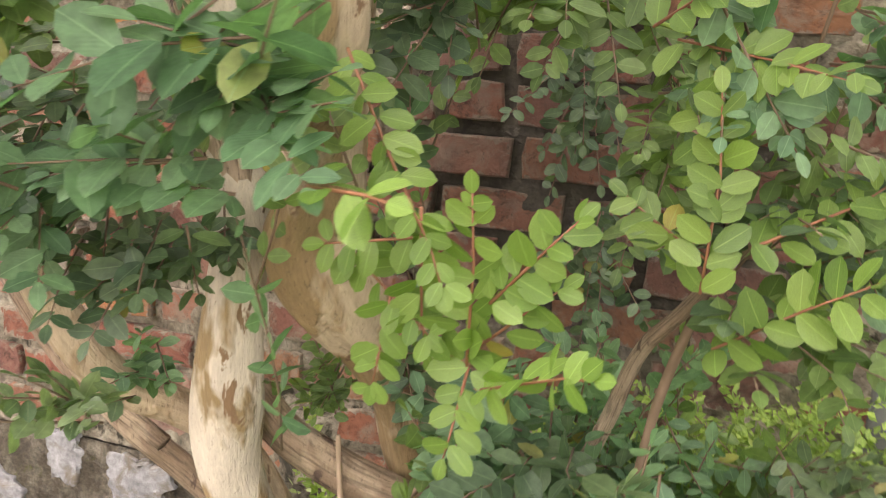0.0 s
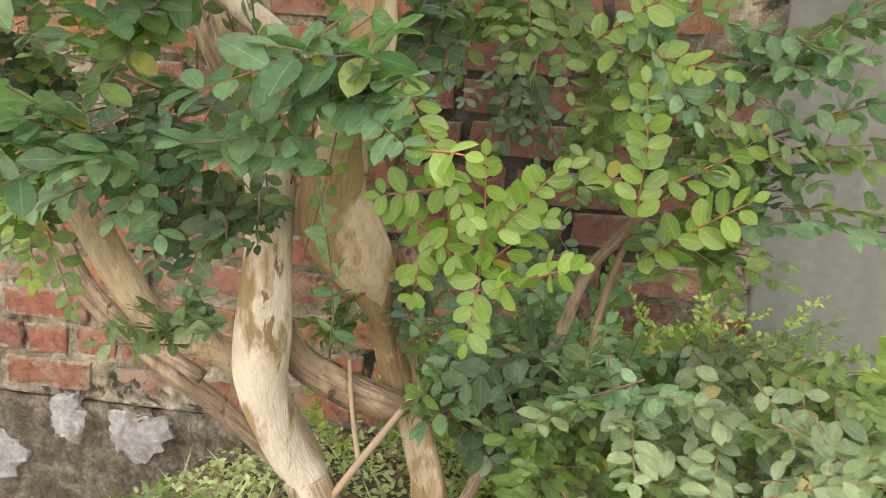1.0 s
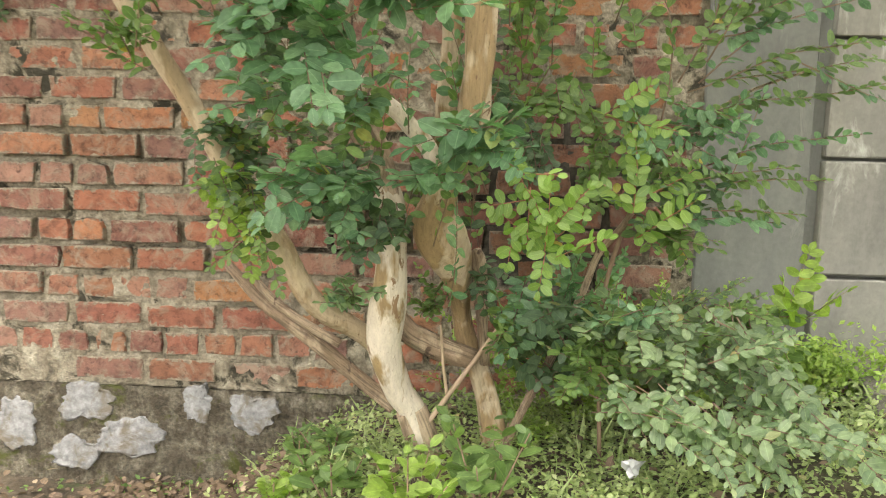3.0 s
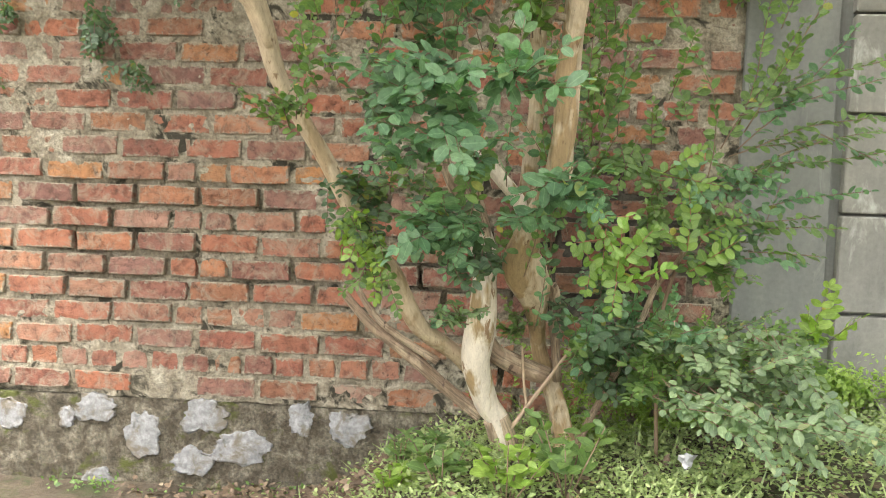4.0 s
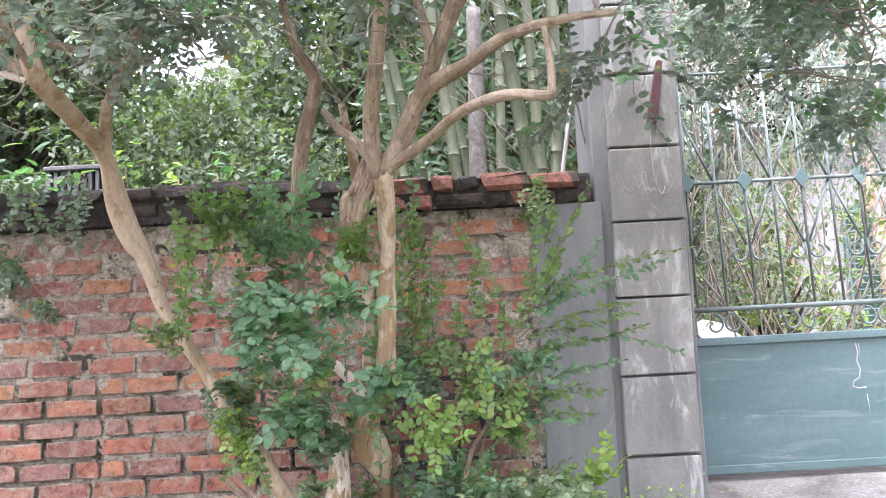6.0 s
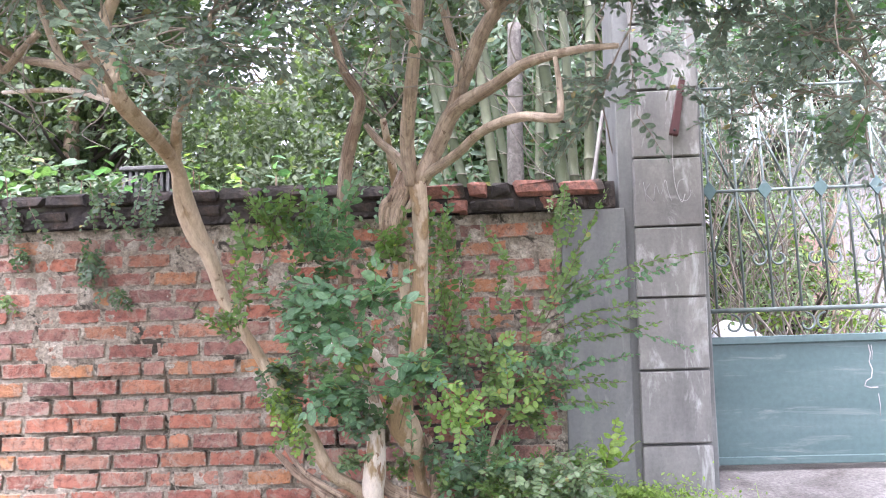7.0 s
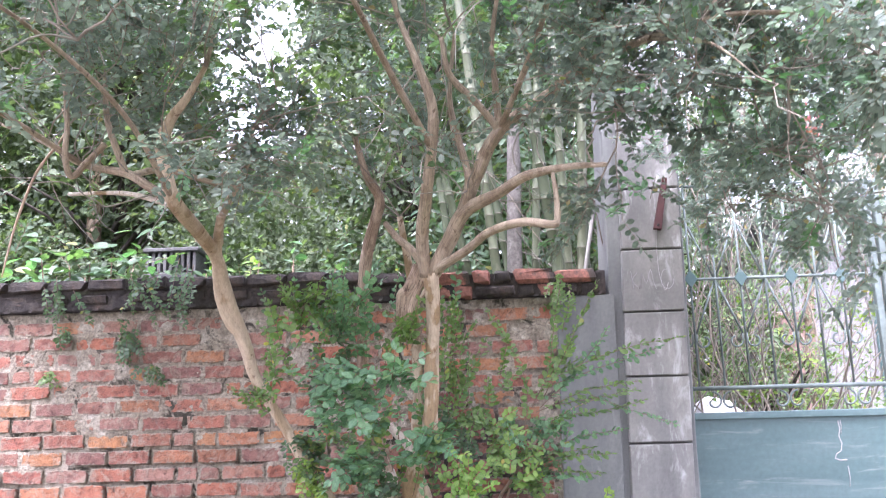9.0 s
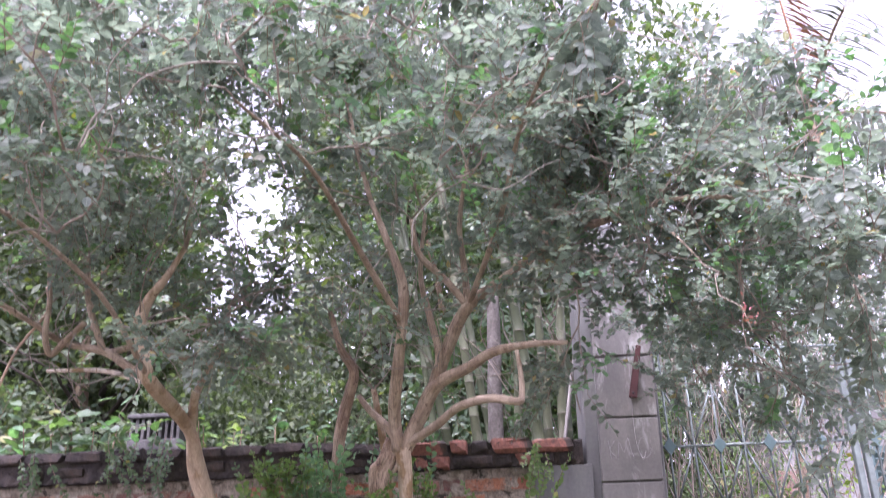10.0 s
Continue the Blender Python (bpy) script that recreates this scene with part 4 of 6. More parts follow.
stick = thing("dead_stick", "forked dry stick leaning against the trunk", "stick", (0.96, -0.58, 0.40))
limb("stick_stem", [(1.17, -0.51, 0.74, 0.003), (1.144, -0.50, 0.701, 0.0045), (1.072, -0.472, 0.588, 0.006), (1.022, -0.46, 0.515, 0.0065), (0.96, -0.45, 0.422, 0.007), (0.9, -0.44, 0.33, 0.007)], M_DEAD, stick, "", 8, 0.15, 70)
limb("stick_fork", [(0.984, -0.46, 0.68, 0.003), (0.986, -0.46, 0.656, 0.004), (0.992, -0.455, 0.572, 0.0045), (1.005, -0.45, 0.487, 0.005)], M_DEAD, stick, "", 8, 0.15, 71)

twig = thing("fallen_stick", "dry brown stick lying on leaf litter", "stick", (0.2, -0.52, 0.04))
limb("stick_stem", [(0.06, -0.47, 0.035, 0.005), (0.14, -0.50, 0.045, 0.008), (0.23, -0.53, 0.058, 0.009), (0.34, -0.56, 0.085, 0.006)], M_DEAD, twig, "", 8, 0.2, 171)

MATS = {"b": M_LEAF_B, "d": M_LEAF_D, "m": M_LEAF_M, "f": M_LEAF_F, "g": M_LEAF_G, "t": M_LEAF_T, "c": M_LEAF_C}

# outer limbs under the leaves
limb("hanging_shoot", [(-0.46, -1.33, 2.60, 0.006), (-0.452, -1.31, 2.493, 0.006), (-0.566, -1.30, 2.332, 0.006), (-0.625, -1.30, 2.16, 0.006), (-0.653, -1.30, 2.046, 0.005), (-0.684, -1.30, 1.863, 0.004)], M_DEAD, tree, "pale bare hanging shoot", 7, 0.1, 90)
limb("branch", [(2.03, -1.5, 2.71, 0.009), (2.3, -1.72, 2.69, 0.008), (2.62, -1.9, 2.58, 0.006), (2.85, -2.0, 2.50, 0.005), (3.2, -2.15, 2.36, 0.003)], M_BARK_B, tree, "", 8, 0.1, 81)
limb("branch", [(1.87, -1.44, 2.68, 0.009), (2.15, -1.33, 2.83, 0.008), (2.5, -1.28, 2.86, 0.006), (2.95, -1.25, 2.74, 0.004)], M_BARK_B, tree, "", 8, 0.1, 82)
limb("branch", [(1.14, -1.28, 2.36, 0.012), (0.98, -1.6, 2.62, 0.010), (0.86, -2.0, 2.78, 0.007), (0.70, -2.45, 2.80, 0.004)], M_BARK_B, tree, "", 8, 0.1, 84)
limb("branch", [(1.43, -1.28, 2.43, 0.011), (1.58, -1.7, 2.64, 0.009), (1.66, -2.2, 2.76, 0.006), (1.74, -2.7, 2.72, 0.004)], M_BARK_B, tree, "", 8, 0.1, 85)
limb("branch", [(0.08, -1.40, 2.13, 0.010), (0.02, -1.8, 2.36, 0.008), (-0.12, -2.2, 2.5, 0.006), (-0.25, -2.7, 2.52, 0.004)], M_BARK_B, tree, "", 8, 0.1, 86)
limb("branch", [(-0.37, -1.3, 2.35, 0.010), (-0.62, -1.6, 2.5, 0.008), (-0.9, -1.9, 2.6, 0.006), (-1.25, -2.2, 2.6, 0.004)], M_BARK_B, tree, "", 8, 0.1, 87)
limb("branch", [(1.02, -1.42, 2.9, 0.009), (0.95, -1.45, 3.2, 0.008), (0.9, -1.5, 3.6, 0.006), (0.92, -1.5, 4.1, 0.003)], M_BARK_B, tree, "", 8, 0.1, 88)
limb("branch", [(0.22, -1.5, 2.68, 0.008), (0.28, -1.5, 3.0, 0.007), (0.22, -1.45, 3.4, 0.005), (0.25, -1.5, 3.9, 0.003)], M_BARK_B, tree, "", 8, 0.1, 89)

# shoots low on the stems, by group
low = Foliage(11)
low.cluster((1.414, -0.74, 0.779), (0.07, 0.05, 0.035), 7, 0.13, 0.037, "t", (0.2, -0.5, 0.1), 0.8)
low.cluster((1.269, -0.62, 0.757), (0.05, 0.05, 0.05), 6, 0.13, 0.044, "d", (0, -0.5, 0.1), 0.8)
low.cluster((0.894, -0.6, 0.954), (0.045, 0.04, 0.02), 5, 0.11, 0.034, "d", (0, -0.4, -0.1), 0.8)
low.cluster((0.832, -0.79, 0.81), (0.05, 0.03, 0.035), 7, 0.11, 0.032, "g", (0, -0.4, 0.2), 0.8)
low.cluster((0.966, -0.46, 0.745), (0.07, 0.03, 0.05), 12, 0.12, 0.026, "m", (0, -0.4, 0.2), 0.8)
low.cluster((1.09, -0.46, 0.80), (0.03, 0.04, 0.06), 5, 0.12, 0.036, "d", (0, -0.4, -0.2), 0.7)
low.cluster((0.515, -0.70, 1.0), (0.07, 0.05, 0.12), 6, 0.18, 0.034, "f", (0, -0.3, -0.3), 0.7)
low.cluster((0.524, -0.70, 0.96), (0.09, 0.06, 0.13), 9, 0.18, 0.032, "m", (0, -0.3, -0.3), 0.7)
low.cluster((0.46, -0.60, 1.12), (0.09, 0.07, 0.12), 18, 0.18, 0.034, "d", (0, -0.3, -0.3), 0.7)
low.cluster((1.56, -0.52, 0.60), (0.27, 0.12, 0.05), 30, 0.20, 0.031, "g", (0.4, -0.5, -0.05), 0.5)
low.cluster((1.27, -0.07, 0.86), (0.05, 0.015, 0.12), 8, 0.16, 0.03, "d", (0, -0.1, -1), 0.3, face=(0, -1, 0.2))
low.cluster((1.30, -0.42, 0.74), (0.17, 0.14, 0.17), 26, 0.20, 0.037, "t", (0, -0.4, 0.3), 0.8)
low.cluster((1.44, -0.36, 0.64), (0.20, 0.14, 0.10), 20, 0.20, 0.036, "m", (0.1, -0.4, 0.3), 0.8)
low.cluster((0.764, -0.93, 1.069), (0.095, 0.05, 0.035), 8, 0.17, 0.058, "t", (-0.4, -0.4, 0.1), 0.7)
low.cluster((1.069, -0.95, 1.185), (0.034, 0.03, 0.028), 5, 0.16, 0.056, "t", (-0.5, -0.4, -0.2), 0.5)
low.cluster((1.125, -0.95, 1.153), (0.050, 0.03, 0.025), 6, 0.14, 0.047, "t", (0.5, -0.4, 0.1), 0.5)
low.cluster((1.008, -0.92, 1.093), (0.038, 0.03, 0.022), 5, 0.15, 0.054, "t", (-0.6, -0.4, -0.1), 0.5)
low.cluster((0.786, -0.8, 1.025), (0.122, 0.06, 0.050), 13, 0.16, 0.044, "t", (-0.2, -0.4, -0.2), 0.8)
low.cluster((0.828, -0.72, 0.949), (0.085, 0.06, 0.035), 11, 0.15, 0.036, "d", (0, -0.5, -0.3), 0.8)
low.cluster((0.728, -0.72, 1.108), (0.147, 0.08, 0.054), 11, 0.17, 0.042, "d", (-0.2, -0.4, 0), 0.8)
low.cluster((0.854, -0.89, 1.206), (0.046, 0.03, 0.026), 5, 0.15, 0.058, "m", (0, -0.4, -0.4), 0.5)
low.cluster((0.574, -0.62, 1.190), (0.109, 0.06, 0.059), 7, 0.17, 0.044, "m", (0, -0.4, 0.1), 0.8)
low.cluster((0.739, -0.55, 0.770), (0.040, 0.04, 0.040), 5, 0.12, 0.034, "t", (0.1, -0.4, 0.1), 0.8)
low.cluster((1.441, -0.74, 1.216), (0.065, 0.05, 0.061), 7, 0.16, 0.037, "t", (0.1, -0.5, -0.2), 0.7)
low.cluster((1.513, -0.7, 1.116), (0.063, 0.06, 0.047), 6, 0.16, 0.037, "m", (0.2, -0.4, 0), 0.7)
low.cluster((1.471, -0.7, 1.041), (0.102, 0.06, 0.063), 8, 0.15, 0.037, "d", (0.1, -0.4, 0.1), 0.8)
low.cluster((1.520, -0.66, 0.955), (0.081, 0.06, 0.041), 7, 0.15, 0.037, "m", (0.2, -0.4, 0), 0.8)
low.cluster((1.600, -0.58, 1.207), (0.061, 0.06, 0.061), 9, 0.16, 0.037, "t", (0.3, -0.4, 0), 0.7)
low.cluster((1.593, -0.55, 1.040), (0.053, 0.06, 0.080), 7, 0.16, 0.04, "d", (0.3, -0.4, 0.1), 0.7)
low.cluster((1.370, -0.5, 1.122), (0.037, 0.05, 0.110), 8, 0.17, 0.037, "m", (0, -0.3, -0.4), 0.6)
low.cluster((1.203, -0.08, 1.109), (0.072, 0.012, 0.132), 9, 0.15, 0.034, "d", (0, -0.1, -1), 0.4)
low.cluster((1.118, -0.62, 1.245), (0.059, 0.05, 0.050), 7, 0.16, 0.04, "d", (0, -0.4, -0.3), 0.7)
low.cluster((1.278, -0.55, 1.256), (0.115, 0.05, 0.035), 9, 0.18, 0.042, "m", (0.1, -0.3, -0.3), 0.8)
low.cluster((1.218, -0.55, 0.748), (0.080, 0.07, 0.062), 13, 0.15, 0.046, "t", (0, -0.4, 0.1), 0.9)
low.cluster((1.246, -0.5, 0.639), (0.101, 0.08, 0.083), 16, 0.15, 0.044, "d", (0, -0.4, 0.2), 0.9)
low.cluster((1.149, -0.6, 0.692), (0.034, 0.05, 0.060), 7, 0.13, 0.04, "m", (0, -0.4, 0.3), 0.8)
low.cluster((1.416, -0.72, 0.764), (0.085, 0.07, 0.046), 11, 0.16, 0.046, "g", (0.2, -0.5, 0.1), 0.8)
low.cluster((1.378, -0.72, 0.671), (0.093, 0.08, 0.046), 16, 0.16, 0.036, "m", (0, -0.5, 0.2), 0.9)
low.cluster((1.498, -0.75, 0.730), (0.083, 0.08, 0.053), 12, 0.17, 0.031, "g", (0.2, -0.5, 0.1), 0.8)
low.cluster((1.635, -0.5, 0.740), (0.101, 0.08, 0.046), 14, 0.18, 0.031, "g", (0.4, -0.4, 0.1), 0.7)
low.cluster((1.700, -0.65, 0.747), (0.098, 0.08, 0.057), 15, 0.18, 0.036, "m", (0.5, -0.3, 0.1), 0.7)
low.cluster((1.675, -0.85, 0.742), (0.069, 0.08, 0.034), 12, 0.18, 0.031, "g", (0.4, -0.4, 0.1), 0.8)
low.cluster((1.854, -0.58, 0.779), (0.081, 0.04, 0.065), 5, 0.16, 0.048, "f", (0.2, -0.3, 0.7), 0.6)
low.cluster((0.759, -1.12, 1.396), (0.174, 0.05, 0.111), 20, 0.2, 0.054, "t", (-0.3, -0.4, 0.0), 0.8)
low.cluster((0.973, -1.15, 1.420), (0.094, 0.05, 0.063), 10, 0.18, 0.054, "t", (0.5, -0.4, 0.0), 0.7)
low.cluster((0.753, -0.95, 1.288), (0.203, 0.06, 0.085), 9, 0.2, 0.048, "t", (0, -0.4, -0.2), 0.8)
low.cluster((0.621, -0.75, 1.428), (0.164, 0.06, 0.164), 15, 0.2, 0.042, "d", (0, -0.4, -0.1), 0.8)
low.cluster((0.505, -0.88, 1.750), (0.139, 0.06, 0.122), 15, 0.24, 0.042, "m", (-0.1, -0.3, 0.6), 0.7)
low.cluster((0.716, -0.8, 1.732), (0.197, 0.07, 0.161), 20, 0.22, 0.042, "t", (0, -0.3, 0.4), 0.8)
low.cluster((0.962, -0.9, 1.605), (0.086, 0.05, 0.121), 10, 0.2, 0.042, "m", (0, -0.3, 0.4), 0.8)
low.cluster((0.402, -0.94, 1.521), (0.043, 0.04, 0.153), 5, 0.2, 0.032, "m", (0.05, -0.1, 1), 0.4)
low.cluster((0.296, -0.8, 1.372), (0.072, 0.04, 0.072), 8, 0.14, 0.034, "m", (-0.2, -0.3, 0.3), 0.7)
low.cluster((1.186, -0.62, 1.695), (0.12, 0.08, 0.210), 8, 0.24, 0.034, "m", (0.05, -0.2, 0.9), 0.5)
low.cluster((1.189, -0.55, 1.393), (0.14, 0.08, 0.176), 9, 0.22, 0.034, "m", (0.05, -0.2, 0.7), 0.6)
low.cluster((1.422, -0.6, 1.441), (0.116, 0.06, 0.116), 5, 0.2, 0.036, "m", (0.1, -0.3, 0.6), 0.7)
low.cluster((1.719, -0.55, 1.611), (0.069, 0.04, 0.157), 3, 0.2, 0.034, "m", (0.3, -0.2, 0.8), 0.4)
for _ in range(110):
    q = (low.rng.uniform(0.3, 1.68), low.rng.uniform(-0.75, -0.25), low.rng.uniform(0.75, 1.85))
    if q[0] < 0.75 and q[2] < 0.95 + 0.9 * (0.75 - q[0]):
        continue
    if 1.12 < q[0] < 1.45 and 0.7 < q[2] < 1.3 or q[0] > 1.26 and q[2] > 1.05:
        continue
    low.shoot(q, (low.rng.normal(0, 0.25), low.rng.normal(-0.2, 0.2), 1.0), low.rng.uniform(0.18, 0.36), 0.035, "mtd"[low.rng.randint(3)], droop=0.05, gap=0.85)
# long thin shoots that reach over the plaster strip
for a, b in (((1.56, -0.6, 1.067), (1.80, -0.52, 1.05)), ((1.58, -0.6, 1.22), (2.07, -0.55, 1.31)), ((1.58, -0.62, 1.30), (1.97, -0.5, 1.60)), ((1.6, -0.6, 1.35), (1.86, -0.55, 1.86)),
             ((1.55, -0.6, 0.98), (1.80, -0.54, 0.94)), ((1.56, -0.6, 1.28), (2.1, -0.45, 1.43)), ((1.5, -0.6, 1.2), (1.74, -0.55, 1.75)), ((1.6, -0.55, 1.1), (1.95, -0.5, 1.2)),
             ((1.585, -0.57, 1.362), (1.886, -0.52, 1.839)), ((1.618, -0.57, 1.421), (2.236, -0.52, 1.626)), ((1.588, -0.57, 1.402), (2.182, -0.52, 1.434)), ((1.823, -0.57, 1.353), (2.192, -0.52, 1.181)), ((1.595, -0.57, 1.183), (1.725, -0.52, 1.220)), ((1.634, -0.57, 1.005), (1.836, -0.52, 0.917)), ((1.621, -0.57, 1.301), (2.059, -0.52, 1.409)), ((1.542, -0.57, 1.304), (1.792, -0.52, 1.645)), ((1.618, -0.57, 1.064), (1.914, -0.52, 1.043))):
    w = np.array(b) - np.array(a)
    low.shoot(a, w + np.array([0, 0, 0.08]), float(np.linalg.norm(w)) * 1.05, 0.038, "mmt"[low.rng.randint(3)], droop=0.12, gap=0.52, radius=0.0022)


for c in ((1.50, -0.92, 0.60), (1.66, -0.94, 0.575), (1.80, -0.90, 0.59), (1.74, -0.80, 0.68)):
    low.cluster(c, (0.08, 0.07, 0.025), 6, 0.30, 0.038, "g", (0.7, -0.45, -0.2), 0.35)
low.build(tree, MATS, M_TWIG, "foliage", LEAF_OVAL)

# the near fresh shoots: every leaf a part of its shoot
near = Foliage(23)


def leaf_mesh(name, template, material):
    me = make_mesh(name, template[0], template[1], template[2])
    me.materials.append(material)
    me.polygons.foreach_set("use_smooth", [True] * len(me.polygons))
    return me


def near_shoots():
    """Leaves of the shoots that the camera starts beside."""
    kinds = [[leaf_mesh("leaf", leaf_template([(0, 0), (0.07, 0.08), (0.25, 0.23), (0.5, 0.30), (0.74, 0.28), (0.9, 0.18), (0.98, 0.06), (1.0, 0)], f, c), M)
              for f, c in ((0.22, 0.10), (0.12, 0.2), (0.3, 0.05))] for M in (M_NEAR, M_NEAR_MID)]
    starts = [((1.115, -0.80, 1.184), (1.214, -0.84, 1.015), 0), ((1.236, -0.78, 0.914), (1.262, -0.81, 1.065), 0), ((1.241, -0.78, 0.93), (1.295, -0.80, 1.005), 0),
              ((1.127, -0.80, 1.012), (1.198, -0.81, 0.952), 0), ((1.238, -0.78, 0.915), (1.228, -0.80, 0.84), 0), ((1.26, -0.82, 0.91), (1.347, -0.90, 0.977), 0),
              ((1.257, -0.80, 0.98), (1.32, -0.81, 1.055), 0), ((1.191, -0.82, 1.032), (1.12, -0.83, 1.029), 0), ((1.176, -1.0, 1.091), (1.245, -1.03, 1.094), 0),
              ((1.20, -0.83, 1.06), (1.19, -0.80, 0.93), 0), ((1.17, -0.80, 0.99), (1.16, -0.80, 0.90), 0),
              ((1.426, -0.77, 1.006), (1.452, -0.80, 1.15), 1), ((1.448, -0.72, 1.014), (1.36, -0.72, 1.066), 1), ((1.416, -0.75, 1.185), (1.415, -0.75, 1.10), 1),
              ((1.381, -0.70, 1.212), (1.50, -0.80, 1.175), 1), ((1.461, -0.76, 1.047), (1.565, -0.72, 1.092), 1), ((1.483, -0.65, 0.978), (1.59, -0.60, 1.016), 1),
              ((1.442, -0.72, 0.947), (1.546, -0.80, 1.028), 1), ((1.36, -0.72, 1.22), (1.45, -0.76, 1.27), 1)]
    for a, b, tone in starts:
        near.twigs.clear()
        rows = []
        d = np.array(b) - np.array(a)
        near.shoot(a, d, float(np.linalg.norm(d)) * 1.1, 0.036, "f", droop=0.05, gap=0.5, face=(0.1, -1.0, 0.5), radius=0.0016, bare=0.03, store=rows)
        v, t = joined(near.twigs)
        sh = finish("shoot", make_mesh("shoot", v, t), M_TWIG_RED, tree, "reddish young shoot with green leaves")
        for q, al, up, s in rows:
            y = Vector(unit(np.array(al, float)))
            x = y.cross(Vector(up)).normalized()
            z = x.cross(y)
            m = Matrix((x, y, z)).transposed().to_4x4()
            m.translation = Vector(q)
            ob = new("leaf", kinds[tone][near.rng.randint(3)])
            ob.matrix_basis = m @ Matrix.Scale(s, 4)
            under(ob, sh)


def object_random_leaf(name, *tones):
    m = leaf_material(name, *tones, through=0.42)
    nt = m.node_tree
    info = nt.nodes.new("ShaderNodeObjectInfo")
    for n in nt.nodes:
        if n.type == "VALTORGB" and n.inputs["Fac"].links and n.inputs["Fac"].links[0].from_socket.name == "Random Per Island":
            nt.links.new(info.outputs["Random"], n.inputs["Fac"])
    return m


M_NEAR = object_random_leaf("leaf_fresh_near", (0.125, 0.23, 0.045), (0.205, 0.33, 0.08), (0.40, 0.32, 0.09))
M_NEAR_MID = object_random_leaf("leaf_mid_near", (0.111, 0.20, 0.05), (0.200, 0.31, 0.075), (0.377, 0.32, 0.07))
near_shoots()

# ---- the crown ----
crown = Foliage(31)


def grow(f, base, way, length, depth, leaf, keys, bl):
    """A branchlet with side branchlets; shoots near its ends."""
    r = f.rng
    pts = [np.array(base, float)]
    d = unit(np.array(way, float))
    n = 5
    for i in range(n):
        d = unit(d + r.normal(0, 0.22, 3) + np.array([0, 0, 0.02]))
        pts.append(pts[-1] + d * length / n)
    bl.append(tube(np.array(pts), np.linspace(0.0022 + 0.0016 * depth, 0.0014 + 0.001 * depth, n + 1), 5))
    for i in range(1 if depth == 0 else 2, n + 1):
        k = (1 if r.rand() < 0.8 else 2) if depth == 0 else 1
        for _ in range(k):
            w = unit(d + r.normal(0, 0.75, 3))
            if depth > 0:
                grow(f, pts[i], w, length * r.uniform(0.5, 0.8), depth - 1, leaf, keys, bl)
            else:
                f.shoot(pts[i], w, r.uniform(0.12, 0.24), leaf * r.uniform(0.8, 1.15), keys[r.randint(len(keys))], droop=0.3, gap=0.6, face=(0, -0.4, 1.0), radius=0.0014)


branchlets = []
R = crown.rng
seeds = []
for x0, y0, z0 in ((0.22, -1.5, 2.68), (0.03, -1.44, 2.37), (-0.59, -1.2, 2.49), (-0.25, -1.4, 2.7), (-0.43, -1.4, 2.7), (0.36, -1.26, 2.5),
                   (1.02, -1.42, 2.9), (1.25, -1.25, 2.9), (1.46, -1.4, 3.1), (1.9, -1.5, 3.1), (2.18, -1.52, 2.77), (1.2, -1.42, 2.8), (0.76, -0.95, 2.55),
                   (0.95, -0.8, 2.2), (2.1, -1.8, 2.55)):
    seeds.append((x0, y0, z0))
for s in seeds:
    for _ in range(2):
        w = np.array([R.normal(0, 0.5), R.normal(-0.35, 0.4), 0.5 + R.normal(0, 0.3)])
        grow(crown, s, w, R.uniform(0.4, 0.65), 1, 0.045, "cccd", branchlets)
reach = [np.array(p, float) for p in LIMB_POINTS]
used = [0.0] * len(reach)


def joined_to_limb(base, most=0.0065):
    """A thin branch from the nearest wood out to base; later branches may spring from it."""
    base = np.array(base, float)
    w = np.array(reach)
    d = np.linalg.norm(w - base, axis=1) + 0.5 * np.maximum(0, w[:, 2] - base[2]) + np.array(used)
    k = int(np.argmin(d))
    a = w[k]
    for i in np.nonzero(np.linalg.norm(w - a, axis=1) < 0.10)[0]:
        used[i] += 0.09
    far = float(np.linalg.norm(base - a))
    bend = R.normal(0, 0.10, 3) * far + np.array([0, 0, 0.10 * far])
    pts = [a + (base - a) * f + bend * math.sin(math.pi * f) + R.normal(0, 0.012, 3) * (0 < f < 1) for f in np.linspace(0, 1, 8)]
    thick = min(most, 0.0028 + 0.005 * far)
    branchlets.append(tube(np.array(pts), np.linspace(thick, min(0.0026, 0.7 * most), 8), 6))
    for q in pts[2:]:
        reach.append(q)
        used.append(0.05)


